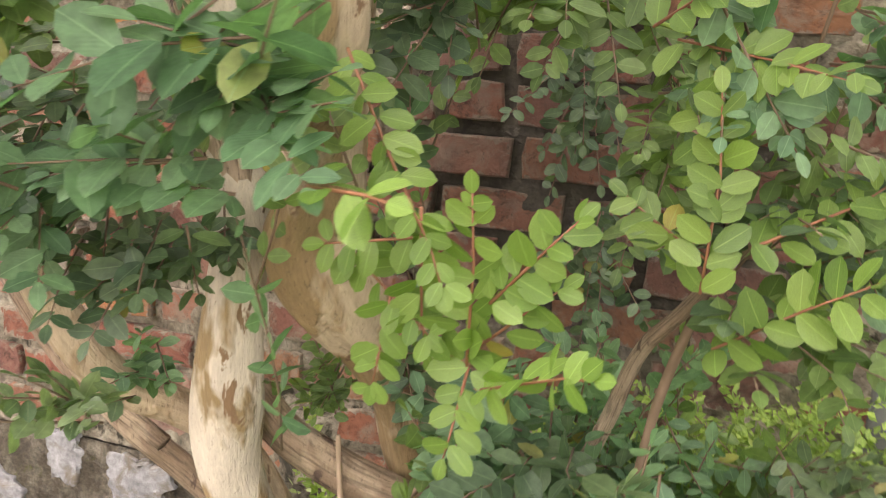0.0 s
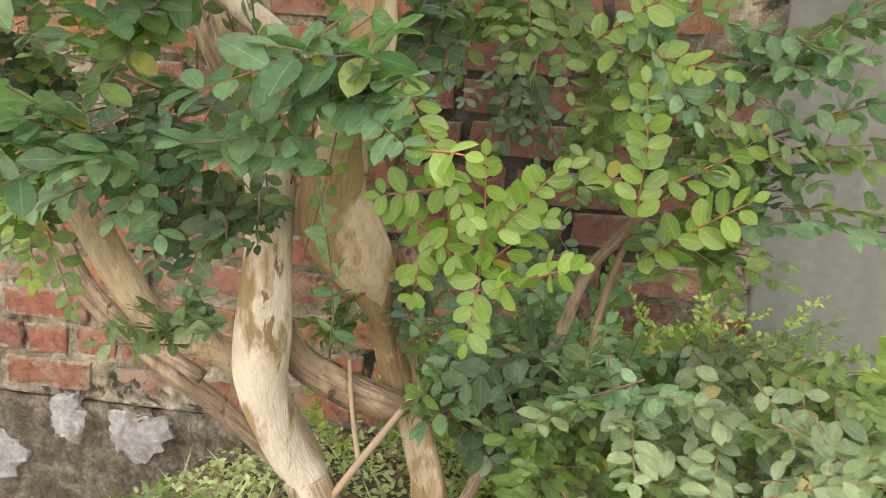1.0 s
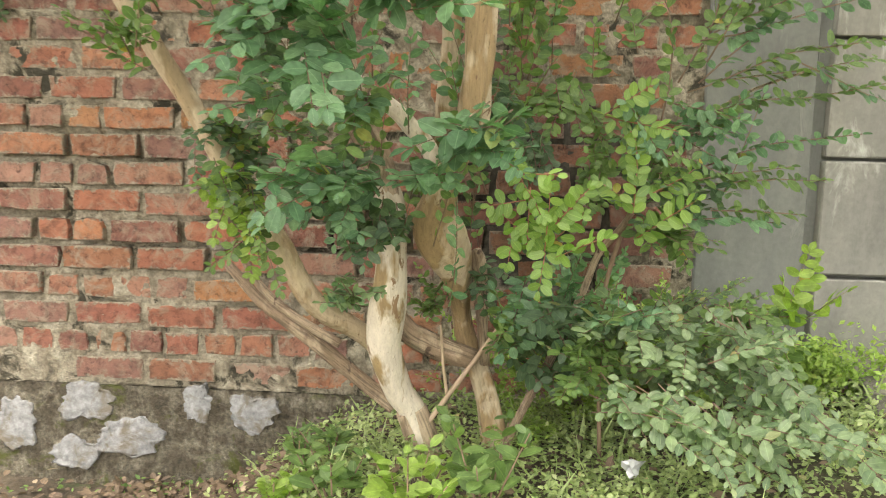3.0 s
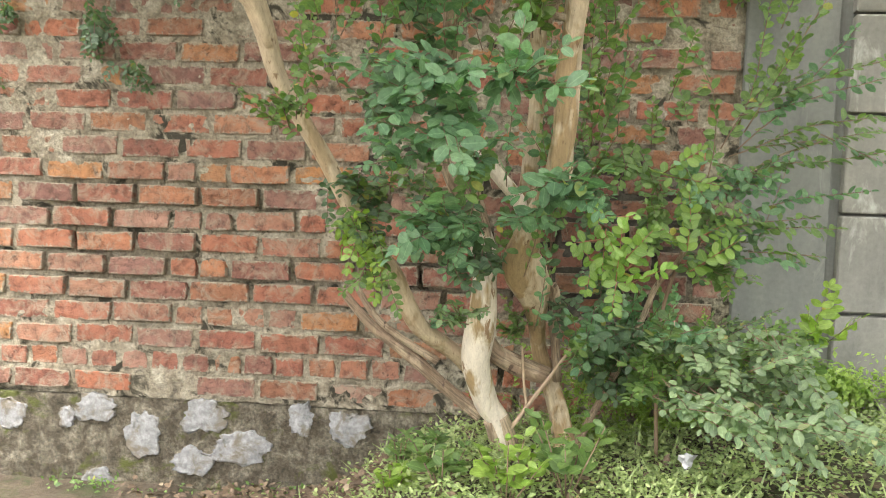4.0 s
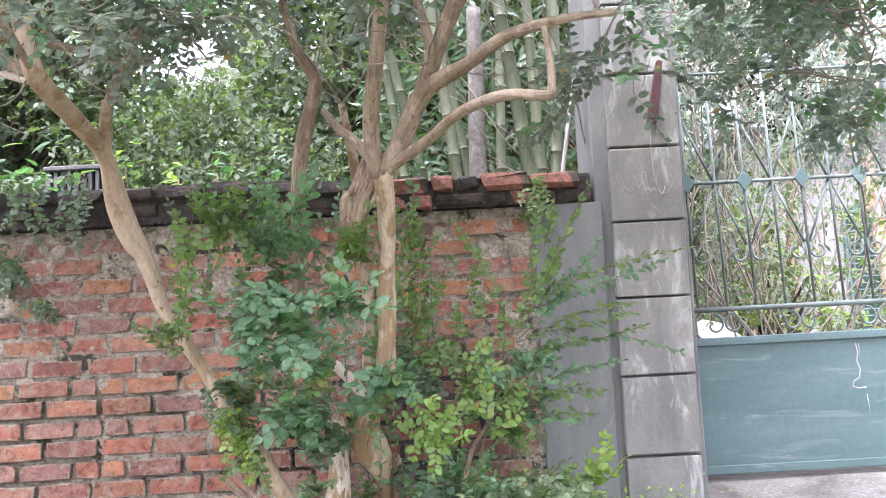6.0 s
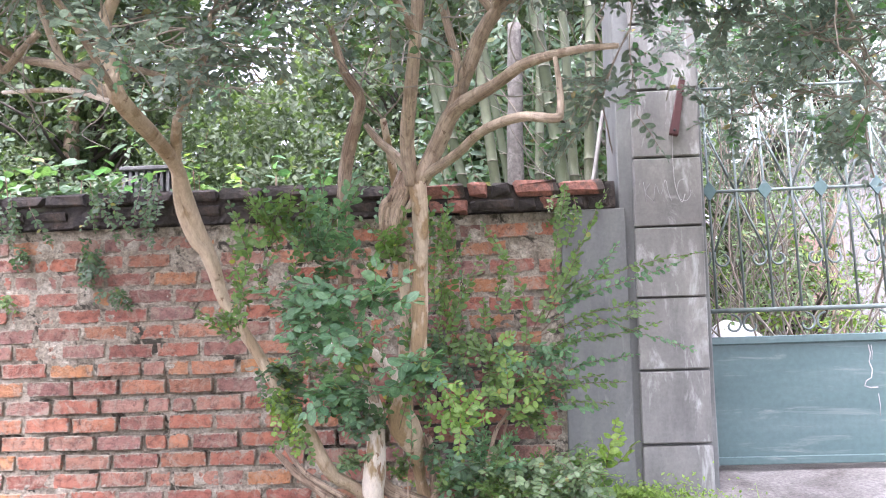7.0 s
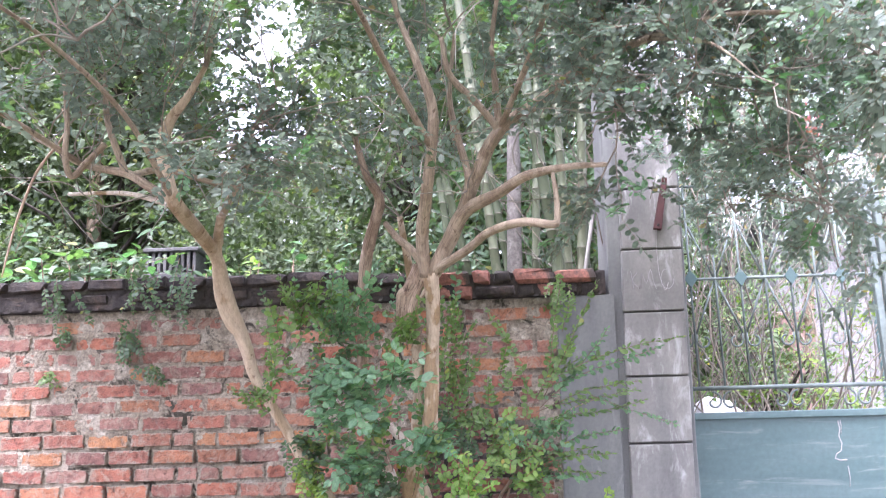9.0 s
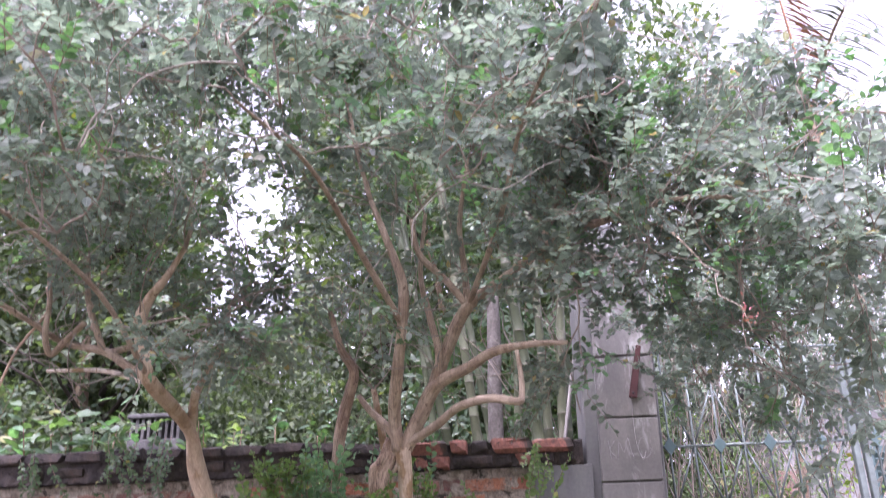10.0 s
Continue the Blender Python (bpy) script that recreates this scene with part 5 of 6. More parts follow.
def crown_places():
    """Even but jittered places for sprays through the crown."""
    out = []
    for x0 in np.arange(-1.7, 3.5, 0.29):
        for z0 in np.arange(1.9, 4.7, 0.29):
            for y0 in (-2.75, -2.1, -1.45, -0.75):
                x, y, z = x0 + R.uniform(0, 0.29), y0 + R.uniform(-0.3, 0.3), z0 + R.uniform(0, 0.29)
                inner = 0.6 < x < 1.95
                floor = 2.24 + (0.15 if inner else 0.0) + (0.42 if x > 0.6 else 0.62) * smooth01(-2.5, -1.7, y)
                if x > 1.95:
                    floor = 1.95 + 0.10 * smooth01(-2.5, -1.2, y) + 0.35 * smooth01(2.6, 1.95, x)
                if z < floor:
                    continue
                if y > -1.1 and (z < 3.1 or x > 1.9):
                    continue
                if z > 3.35 + 1.2 * smooth01(-2.6, -1.6, y):
                    continue
                if 0.25 < x < 0.8 and y > -2.3 and z < 3.2 and R.rand() < 0.8:
                    continue
                if inner and y > -2.0 and z < 2.85:
                    continue
                if x > 2.1 and (z > 2.38 + 0.5 * (y + 2.5) + 0.55 * smooth01(2.75, 2.1, x) or R.rand() < 0.48):
                    continue
                if y < -1.8 and R.rand() < 0.30 or R.rand() < 0.08:
                    continue
                out.append((x, y, z))
    for _ in range(16):
        out.append((R.uniform(1.85, 2.5), R.uniform(-1.8, -1.1), R.uniform(2.30, 2.95)))
    for _ in range(9):
        out.append((R.uniform(2.4, 3.5), R.uniform(-1.5, -0.3), R.uniform(2.25, 2.9)))
    for _ in range(19):
        y = R.uniform(-2.3, -1.0)
        out.append((R.uniform(2.4, 3.5), y, R.uniform(2.1, 2.5 + 0.45 * (y + 2.5))))
    for _ in range(9):
        out.append((R.uniform(2.45, 3.5), R.uniform(-1.3, -0.2), R.uniform(1.98, 2.3)))
    for _ in range(5):
        out.append((R.uniform(0.35, 0.6), R.uniform(-1.6, -1.2), R.uniform(2.15, 2.6)))
    for _ in range(3):
        out.append((R.uniform(-0.35, 0.05), R.uniform(-2.9, -2.6), R.uniform(1.9, 2.1)))
    wood = np.array(reach)
    out.sort(key=lambda p: float(np.min(np.linalg.norm(wood - np.array(p), axis=1))))
    return out


def pillar_sprays():
    """Further sprays that hang before the pillar's top and at the crown's outer side."""
    r = np.random.RandomState(91)
    out = [(r.uniform(1.74, 2.24), r.uniform(-1.5, -1.0), r.uniform(2.72, 3.1)) for _ in range(15)]
    return out + [(r.uniform(-1.5, 0.0), r.uniform(-2.7, -2.0), r.uniform(2.4, 3.1)) for _ in range(9)]


for x, y, z in crown_places() + pillar_sprays():
    joined_to_limb((x, y, z))
    grow(crown, (x, y, z), (R.normal(0, 0.7), R.normal(-0.2, 0.5), R.normal(0.15, 0.4)), R.uniform(0.28, 0.46), 1, 0.042, "ccccccct", branchlets)


def bare_twigs(n, seed):
    """Crooked grey twigs that have lost their leaves, all through the crown."""
    r = np.random.RandomState(seed)
    wood = [q for q in reach if q[2] > 2.1]
    out = []
    for _ in range(n):
        p = wood[r.randint(len(wood))]
        d = unit(np.array([r.normal(0, 0.9), r.normal(-0.15, 0.5), r.normal(0.1, 0.6)]))
        pts = [p]
        for _ in range(5):
            d = unit(d + r.normal(0, 0.33, 3))
            pts.append(pts[-1] + d * r.uniform(0.06, 0.13))
        out.append(tube(spline(pts, 3), np.linspace(0.0042, 0.0016, 16) * r.uniform(0.6, 1.1), 5))
    v, t = joined(out)
    tagged(finish("twig_growth", make_mesh("twig_growth", v, t), M_VINE, tree, "crooked bare grey twigs"), kind="stuff")


bare_twigs(230, 77)


def flower_panicle(at_point, seed):
    """A loose spray of crinkled pink flowers at a shoot's end."""
    r = np.random.RandomState(seed)
    c = np.array(at_point)
    joined_to_limb(c - np.array([0, 0, 0.05]), 0.0022)
    pos = c + r.normal(0, 1, (26, 3)) * np.array([0.011, 0.011, 0.018])
    v, t, u = leaf_arrays(pos, r.normal(0, 1, (26, 3)), r.normal(0, 1, (26, 3)), r.uniform(0.009, 0.015, 26), LEAF_LOW)
    tagged(finish("flower_panicle", make_mesh("flower_panicle", v, t, u), M_PETAL, tree, "small spray of crinkled pink flowers"), kind="stuff")


for k, q in enumerate(((2.649, -1.6, 3.373), (2.237, -2.6, 1.909))):
    flower_panicle(q, 400 + k)
crown.build(tree, MATS, M_TWIG, "crown", LEAF_LOW)
v, t = joined(branchlets)
tagged(finish("branch_growth", make_mesh("branch_growth", v, t), M_BRANCHLET, tree), kind="stuff")


# ---- creepers on the wall ----
def creeper(name, label, spots, seed):
    th = thing(name, label, "creeper", spots[0][0])
    f = Foliage(seed)
    for c, e, n, ln, lf, k in spots:
        f.cluster(c, e, n, ln, lf, k, (0.1, -0.15, -0.6), 0.9, face=(0, -1, 0.4))
    f.build(th, MATS, M_TWIG, "foliage", LEAF_LOW)


creeper("creeper", "dark ivy hanging down the brick wall", [((-0.66, -0.05, 1.74), (0.06, 0.015, 0.10), 12, 0.14, 0.034, "d"), ((-0.52, -0.04, 1.57), (0.08, 0.01, 0.03), 6, 0.10, 0.03, "d")], 301)
creeper("creeper", "small green ivy tuft on the brick wall", [((-1.01, -0.05, 1.78), (0.05, 0.012, 0.05), 8, 0.10, 0.034, "d"), ((-1.08, -0.05, 1.55), (0.04, 0.01, 0.03), 5, 0.09, 0.03, "m")], 302)
creeper("wall_shrub", "straggly dark shrub rooted in the coping", [((-0.40, -0.12, 2.02), (0.26, 0.06, 0.08), 11, 0.26, 0.032, "d"), ((-0.95, -0.10, 1.98), (0.18, 0.05, 0.07), 5, 0.24, 0.03, "d")], 303)
creeper("creeper", "leafy creeper in the dark upper wall", [((0.55, -0.06, 1.93), (0.12, 0.03, 0.08), 12, 0.16, 0.032, "m"), ((1.75, -0.07, 1.93), (0.10, 0.03, 0.06), 9, 0.14, 0.028, "m")], 304)

# ---- weeds and ground plants ----
def scatter(n, area, seed, size, template, material, name, label, category, tilt=0.8, lift=0.0, dens=None):
    r = np.random.RandomState(seed)
    x = r.uniform(area[0], area[1], n)
    y = r.uniform(area[2], area[3], n)
    if dens is not None:
        keep = r.rand(n) < dens(x, y)
        x, y = x[keep], y[keep]
    k = len(x)
    z = ground_z(x, y) + r.uniform(0, 1, k) ** 1.5 * lift
    al = np.stack([r.normal(0, 1, k), r.normal(-0.3, 1, k), np.abs(r.normal(0, tilt, k))], 1)
    up = np.stack([r.normal(0, 0.4, k), r.normal(-0.3, 0.4, k), np.ones(k)], 1)
    v, t, u = leaf_arrays(np.stack([x, y, z], 1), al, up, size * r.uniform(0.6, 1.3, k), template)
    ob = finish(name, make_mesh(name, v, t, u), material)
    return tagged(ob, label, category, kind="stuff")


def weed_density(x, y):
    d = smooth01(0.25, 0.6, x) * (1 - smooth01(2.15, 2.38, x))
    d = np.clip(d * (0.55 + 0.6 * np.sin(x * 7 + 1.5 * np.sin(y * 5)) * np.sin(y * 6 + x * 2)), 0.06 * (x > 0.05) + 0.32 * (x > 0.6), 1)
    return d * smooth01(-2.75, -1.75, y + 0.16 * np.sin(5 * x) + 0.09 * np.sin(13 * x + 1)) * (1 - smooth01(2.40, 2.68, x + 0.08 * np.sin(9 * y)))


scatter(104000, (0.0, 2.7, -2.7, -0.02), 41, 0.0175, LEAF_LOW, M_GRASS, "weeds", "low creeping weeds on the bank", "weeds", 0.7, 0.07, weed_density)
scatter(6700, (0.1, 2.7, -2.7, -0.02), 42, 0.10, BLADE, M_GRASS, "grass", "thin grass blades among weeds", "grass", 1.6, 0.01, weed_density)
scatter(9000, (-0.5, 2.5, -2.2, -0.03), 43, 0.034, LEAF_LOW, M_LITTER, "leaf_litter", "dry brown fallen leaves on soil", "leaf litter", 0.25, 0.05,
        lambda x, y: 0.25 + 0.75 * np.exp(-((x - 0.1) ** 2 + (y + 0.15) ** 2) / 0.06))


scatter(2000, (-0.12, 0.60, -0.75, -0.04), 44, 0.034, LEAF_LOW, M_LITTER, "leaf_litter", "heap of dry brown leaves at the plinth", "leaf litter", 0.35, 0.035)
scatter(420, (-0.9, 0.45, -0.16, -0.03), 45, 0.020, LEAF_LOW, M_LEAF_M, "weeds", "small weeds along the plinth", "weeds", 0.9, 0.04,
        lambda x, y: 0.15 + 0.85 * (np.sin(x * 9 + 1) > 0.4))


def cloud(name, centre, ext, n, size, template, material, label, category, seed, up=(0, -0.5, 1)):
    r = np.random.RandomState(seed)
    o = r.normal(0, 0.45, (n, 3)) * np.array(ext)
    for i in range(n):
        k = 1 + 0.8 * noise.noise(Vector(o[i] * 9) + Vector((seed, 0, 0)))
        o[i] *= k
    p = np.array(centre) + o
    p[:, 2] = np.maximum(p[:, 2], ground_z(p[:, 0], p[:, 1]))
    p[:, 1] = np.minimum(p[:, 1], -0.03)
    al = r.normal(0, 1, (n, 3)) + np.array([0, -0.4, 0.2])
    ups = np.array(up) + r.normal(0, 0.4, (n, 3))
    v, t, u = leaf_arrays(p, al, ups, size * r.uniform(0.6, 1.3, n), template)
    return tagged(finish(name, make_mesh(name, v, t, u), material), label, category, kind="stuff")


def fern(x, y, w, n, seed):
    """A patch of arching fronds with small leaflets."""
    th = thing("fern", "feathery light green ferns at the foot of the wall", "fern", (x, y, float(ground_z(x, y))))
    f = Foliage(seed)
    for _ in range(n):
        q = np.array([x + f.rng.normal(0, w), min(-0.04, y + f.rng.normal(0, 0.07)), 0.0])
        q[2] = float(ground_z(q[0], q[1])) + f.rng.uniform(0.0, 0.26)
        a = f.rng.uniform(0, 6.28)
        f.shoot(q, (math.cos(a) * 0.6, math.sin(a) * 0.5 - 0.3, 1.0), f.rng.uniform(0.12, 0.24), 0.021, "a", droop=1.4, gap=0.42, face=(0, -0.3, 1.0), radius=0.0009, bare=0.12)
    f.build(th, {"a": M_FERN}, M_FERN, "fronds", LEAF_TINY)


fern(1.55, -0.12, 0.13, 170, 51)
fern(1.27, -0.18, 0.14, 70, 52)
cloud("groundcover", (1.98, -0.16, 0.54), (0.34, 0.12, 0.09), 5600, 0.022, LEAF_TINY, M_FERN, "bright green groundcover round the pillar foot", "groundcover", 53)


def weed_plant(x, y, h, leaf, n, seed, mat, label, template=LEAF_OVAL):
    z = float(ground_z(x, y))
    th = thing("weed_plant", label, "weed", (x, y, z), "weeds by the trunk")
    r = np.random.RandomState(seed)
    f = Foliage(seed)
    for k in range(n):
        a = k * 2.4 + r.uniform(-0.3, 0.3)
        lean = r.uniform(0.1, 0.8)
        d = np.array([math.cos(a) * lean, math.sin(a) * lean, 1.0])
        top = np.array([x, y, z]) + d * h * r.uniform(0.55, 1.0)
        mid = np.array([x, y, z]) + d * h * 0.4
        f.twigs.append(tube(np.array([(x, y, z - 0.01), mid, top]), [0.003, 0.0025, 0.0015], 5))
        rows = f.leaves.setdefault("a", [])
        for j in range(5):
            q = mid + (top - mid) * (j / 4 + r.uniform(-0.1, 0.1))
            for s in range(2):
                b = a + j * 1.57 + s * 3.14 + r.uniform(-0.5, 0.5)
                rows.append((q + r.normal(0, 0.004, 3), np.array([math.cos(b), math.sin(b), r.uniform(0.0, 1.1)]), np.array([0, -0.3, 1.0]) + r.normal(0, 0.35, 3), leaf * (1.15 - 0.11 * j) * r.uniform(0.65, 1.15)))
    f.build(th, {"a": mat}, M_TWIG, "leaves", template)


weed_plant(0.96, -0.92, 0.20, 0.055, 6, 61, M_LEAF_F, "broad-leaved bright green weed before the trunk")
weed_plant(1.12, -0.86, 0.24, 0.06, 5, 62, M_LEAF_M, "leafy green weed before the trunk")
weed_plant(0.78, -0.84, 0.16, 0.05, 5, 63, M_LEAF_M, "leafy green weed before the trunk")
weed_plant(0.62, -0.75, 0.14, 0.045, 4, 64, M_LEAF_F, "leafy green weed before the trunk")
weed_plant(0.72, -0.55, 0.16, 0.06, 6, 65, M_LEAF_M, "long-leaved weed at the trunk", LEAF_LONG)
weed_plant(0.60, -0.42, 0.15, 0.06, 6, 66, M_LEAF_M, "long-leaved weed at the trunk", LEAF_LONG)


# ---- behind the wall ----
def bamboo():
    th = thing("bamboo_clump", "tall bamboo culms with pale joints behind the wall", "bamboo", (1.6, 0.7, 0.55))
    r = np.random.RandomState(71)
    # foot and lean of each culm at the coping's height, radius, tone
    culms = [(1.215, 0.60, -0.205, 0.036, 1), (1.405, 0.65, -0.10, 0.037, 0), (1.776, 0.50, -0.115, 0.046, 1), (1.857, 0.64, -0.016, 0.036, 0), (1.955, 0.74, 0.06, 0.040, 0),
             (1.50, 1.1, -0.14, 0.034, 1), (1.68, 1.15, 0.05, 0.036, 0), (2.02, 1.1, 0.02, 0.034, 1), (1.12, 1.2, -0.12, 0.034, 1)]
    for x, y, lean, rad, dark in culms:
        h = r.uniform(5.5, 7.5)
        ly = r.uniform(0.0, 0.05)
        pts, rr, rings = [], [], []
        z = 0.5
        while z < h:
            f = (z - 0.5) / h
            q = rad * (1 - 0.6 * f)
            p = np.array([x + lean * (z - 2.28) + 0.02 * lean * (z - 2.28) ** 2, y + ly * (z - 2.28), z])
            for dz, k in ((0.0, 0.97), (0.008, 1.05), (0.016, 0.97), (0.06, 1.0)):
                pts.append(p + np.array([lean * dz, 0, dz]))
                rr.append(q * k)
            if 1.9 < z < 4.4:
                rings.append(tube(np.array([p + np.array([0, 0, 0.003]), p + np.array([0, 0, 0.012])]), [q * 1.06, q * 1.06], 10))
            z += r.uniform(0.20, 0.27)
        v, t = tube(np.array(pts), rr, 10)
        culm = finish("culm", make_mesh("culm", v, t), M_BAMBOO_D if dark else M_BAMBOO, th)
        for v, t in rings:
            finish("joint_ring", make_mesh("joint_ring", v, t), M_JOINT, culm)
    f = Foliage(72)
    for _ in range(230):
        s = np.array([r.uniform(0.6, 2.4), r.uniform(0.9, 2.6), r.uniform(3.9, 7.5)])
        f.shoot(s, (r.normal(0, 1), r.normal(0, 1), r.normal(-0.2, 0.5)), 0.5, 0.13, "d", droop=0.6, gap=0.5)
    for _ in range(120):
        s = np.array([r.uniform(0.9, 2.2), r.uniform(1.2, 1.9), r.uniform(2.1, 3.6)])
        f.shoot(s, (r.normal(0, 0.6), r.normal(0, 0.4), -1.0), 0.35, 0.10, "d", droop=0.6, gap=0.5)
    f.build(th, MATS, M_TWIG, "foliage", LEAF_LONG)


bamboo()
post = thing("old_tree_trunk", "straight grey lichen-covered trunk among the bamboo", "tree trunk", (1.52, 0.8, 0.55))
limb("trunk", [(1.50, 0.8, 0.45, 0.055), (1.53, 0.8, 2.3, 0.048), (1.55, 0.8, 2.9, 0.045), (1.555, 0.8, 3.25, 0.042)], M_LICHEN, post, "", 14, 0.12, 5)
pole = thing("leaning_pole", "thin pale pole leaning beside the pillar", "pole", (1.66, 0.5, 0.55))
limb("shaft", [(1.63, 0.5, 0.45, 0.013), (1.96, 0.5, 2.244, 0.013), (2.06, 0.5, 2.75, 0.012), (2.12, 0.5, 3.05, 0.011)], M_POLE, pole, "", 8, 0.05, 6)


def garden_tree(x, y, h, spread, n, seed, leaf, keys, name="garden_tree", label="leafy green tree in the garden behind the wall", low_z=1.2, trunk=0.09, cat="tree"):
    th = thing(name, label, cat, (x, y, 0.55))
    r = np.random.RandomState(seed)
    f = Foliage(seed + 1)
    bl = []
    limb("trunk", [(x, y, 0.45, trunk * 1.2), (x + r.normal(0, 0.1), y, h * 0.35, trunk), (x + r.normal(0, 0.15), y, h * 0.7, trunk * 0.6), (x + r.normal(0, 0.2), y, h * 0.95, 0.02)],
         M_BARK_R, th, "", 9, 0.15, seed)
    for k in range(n):
        a = r.uniform(0, 2 * math.pi)
        z = r.uniform(low_z, h)
        q = spread * (0.35 + 0.65 * math.sin(math.pi * min(1, (z - low_z + 0.4) / (h - low_z + 0.8)))) * r.uniform(0.2, 1.0)
        b = np.array([x + math.cos(a) * q * 0.5, y + math.sin(a) * q * 0.5, z])
        e = np.array([x + math.cos(a) * q, y + math.sin(a) * q, z + r.uniform(-0.1, 0.4)])
        bl.append(tube(np.array([(x, y, z - 0.5), b, e]), [0.025, 0.015, 0.006], 5))
        for _ in range(9):
            s = e + r.normal(0, 0.28, 3)
            f.shoot(s, r.normal(0, 1, 3) + np.array([0, -0.2, 0.1]), r.uniform(0.25, 0.45), leaf, keys[r.randint(len(keys))], droop=0.4, gap=0.6, radius=0.003)
    f.build(th, MATS, M_TWIG, "crown", LEAF_TINY)
    v, t = joined(bl)
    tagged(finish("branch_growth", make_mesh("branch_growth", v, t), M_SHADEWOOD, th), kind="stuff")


garden_tree(-2.2, 3.2, 5.5, 1.6, 90, 81, 0.075, "bbd")
garden_tree(0.2, 6.0, 6.5, 1.5, 70, 83, 0.08, "bbd")
garden_tree(0.75, 2.8, 5.0, 0.9, 50, 85, 0.07, "bd", trunk=0.06)
garden_tree(2.6, 4.2, 6.2, 1.3, 80, 87, 0.07, "bdg")
garden_tree(4.4, 3.4, 5.2, 1.2, 45, 89, 0.06, "ggc", low_z=3.3, trunk=0.05)
garden_tree(-4.4, 5.5, 7.5, 2.2, 80, 91, 0.09, "bbd")
garden_tree(3.2, 1.5, 1.6, 0.6, 18, 97, 0.05, "mgf", "garden_shrub", "thin shrub behind the gate", 0.8, 0.02, "shrub")


def thicket(name, x, y, z, n, size, material, seed, label, cut=0.0, freq=1.6, template=LEAF_TINY):
    """A far mass of leaves, in clumps, open between two groups of trees."""
    r = np.random.RandomState(seed)
    p = np.stack([r.uniform(*x, n), r.uniform(*y, n), r.uniform(*z, n)], 1)
    top = np.array([z[1] - 0.45 * (z[1] - z[0]) * (0.5 + 0.5 * noise.noise(Vector((q[0] * 0.8, q[1] * 0.8, seed)))) for q in p])
    den = np.array([noise.noise(Vector(q * freq) + Vector((seed, 0, 0))) for q in p])
    ragged = np.array([noise.noise(Vector(q * 1.1) + Vector((0, seed, 0))) for q in p])
    lane = (p[:, 0] > -0.2 - 0.33 * p[:, 1]) & (p[:, 0] < 0.33 - 0.215 * p[:, 1]) & (p[:, 2] > 2.75 + 0.34 * p[:, 1]) & (p[:, 1] > 1.0)
    p = p[(den > cut) & (p[:, 2] < top) & ~(lane & (ragged > -0.22))]
    k = len(p)
    al = r.normal(0, 1, (k, 3)) + np.array([0, -0.3, -0.3])
    up = np.array([0, -0.5, 1.0]) + r.normal(0, 0.45, (k, 3))
    v, t, u = leaf_arrays(p, al, up, size * r.uniform(0.6, 1.4, k), template)
    return tagged(finish(name, make_mesh(name, v, t, u), material), label, "thicket", kind="stuff")


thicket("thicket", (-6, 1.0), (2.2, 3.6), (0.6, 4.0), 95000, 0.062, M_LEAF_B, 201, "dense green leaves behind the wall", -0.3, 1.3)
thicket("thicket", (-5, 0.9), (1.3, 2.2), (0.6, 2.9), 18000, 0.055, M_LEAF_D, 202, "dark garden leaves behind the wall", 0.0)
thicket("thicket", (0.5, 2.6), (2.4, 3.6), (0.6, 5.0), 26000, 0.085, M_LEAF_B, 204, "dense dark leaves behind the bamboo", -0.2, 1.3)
thicket("thicket", (2.4, 4.6), (0.75, 2.4), (2.35, 4.1), 14000, 0.046, M_LEAF_C, 210, "grey-green leaves above the gate", 0.05, 2.0)
thicket("thicket", (2.45, 3.7), (0.7, 1.6), (1.5, 2.9), 10500, 0.042, M_LEAF_G, 205, "grey-green tangle behind the gate", 0.04, 2.6, LEAF_LONG)
thicket("thicket", (2.7, 5.2), (2.9, 4.0), (2.9, 5.0), 15000, 0.06, M_LEAF_C, 215, "grey-green leaves above the gate", 0.02, 1.6)
thicket("thicket", (2.6, 6.5), (2.4, 4.4), (0.6, 1.95), 9000, 0.06, M_LEAF_M, 206, "low green plants before the house", -0.05)
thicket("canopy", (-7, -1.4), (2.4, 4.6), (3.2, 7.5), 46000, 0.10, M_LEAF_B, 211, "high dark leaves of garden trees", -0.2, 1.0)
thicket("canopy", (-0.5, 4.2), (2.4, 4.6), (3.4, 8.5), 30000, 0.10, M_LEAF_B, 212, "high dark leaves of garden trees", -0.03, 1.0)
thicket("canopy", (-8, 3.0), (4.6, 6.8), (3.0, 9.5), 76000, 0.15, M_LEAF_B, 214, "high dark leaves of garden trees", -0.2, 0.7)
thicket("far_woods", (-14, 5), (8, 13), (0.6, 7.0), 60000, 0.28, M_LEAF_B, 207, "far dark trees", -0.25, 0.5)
thicket("far_woods", (5, 16), (11.5, 15), (0.6, 6.0), 9000, 0.26, M_LEAF_B, 208, "far dark trees", -0.02, 0.6)


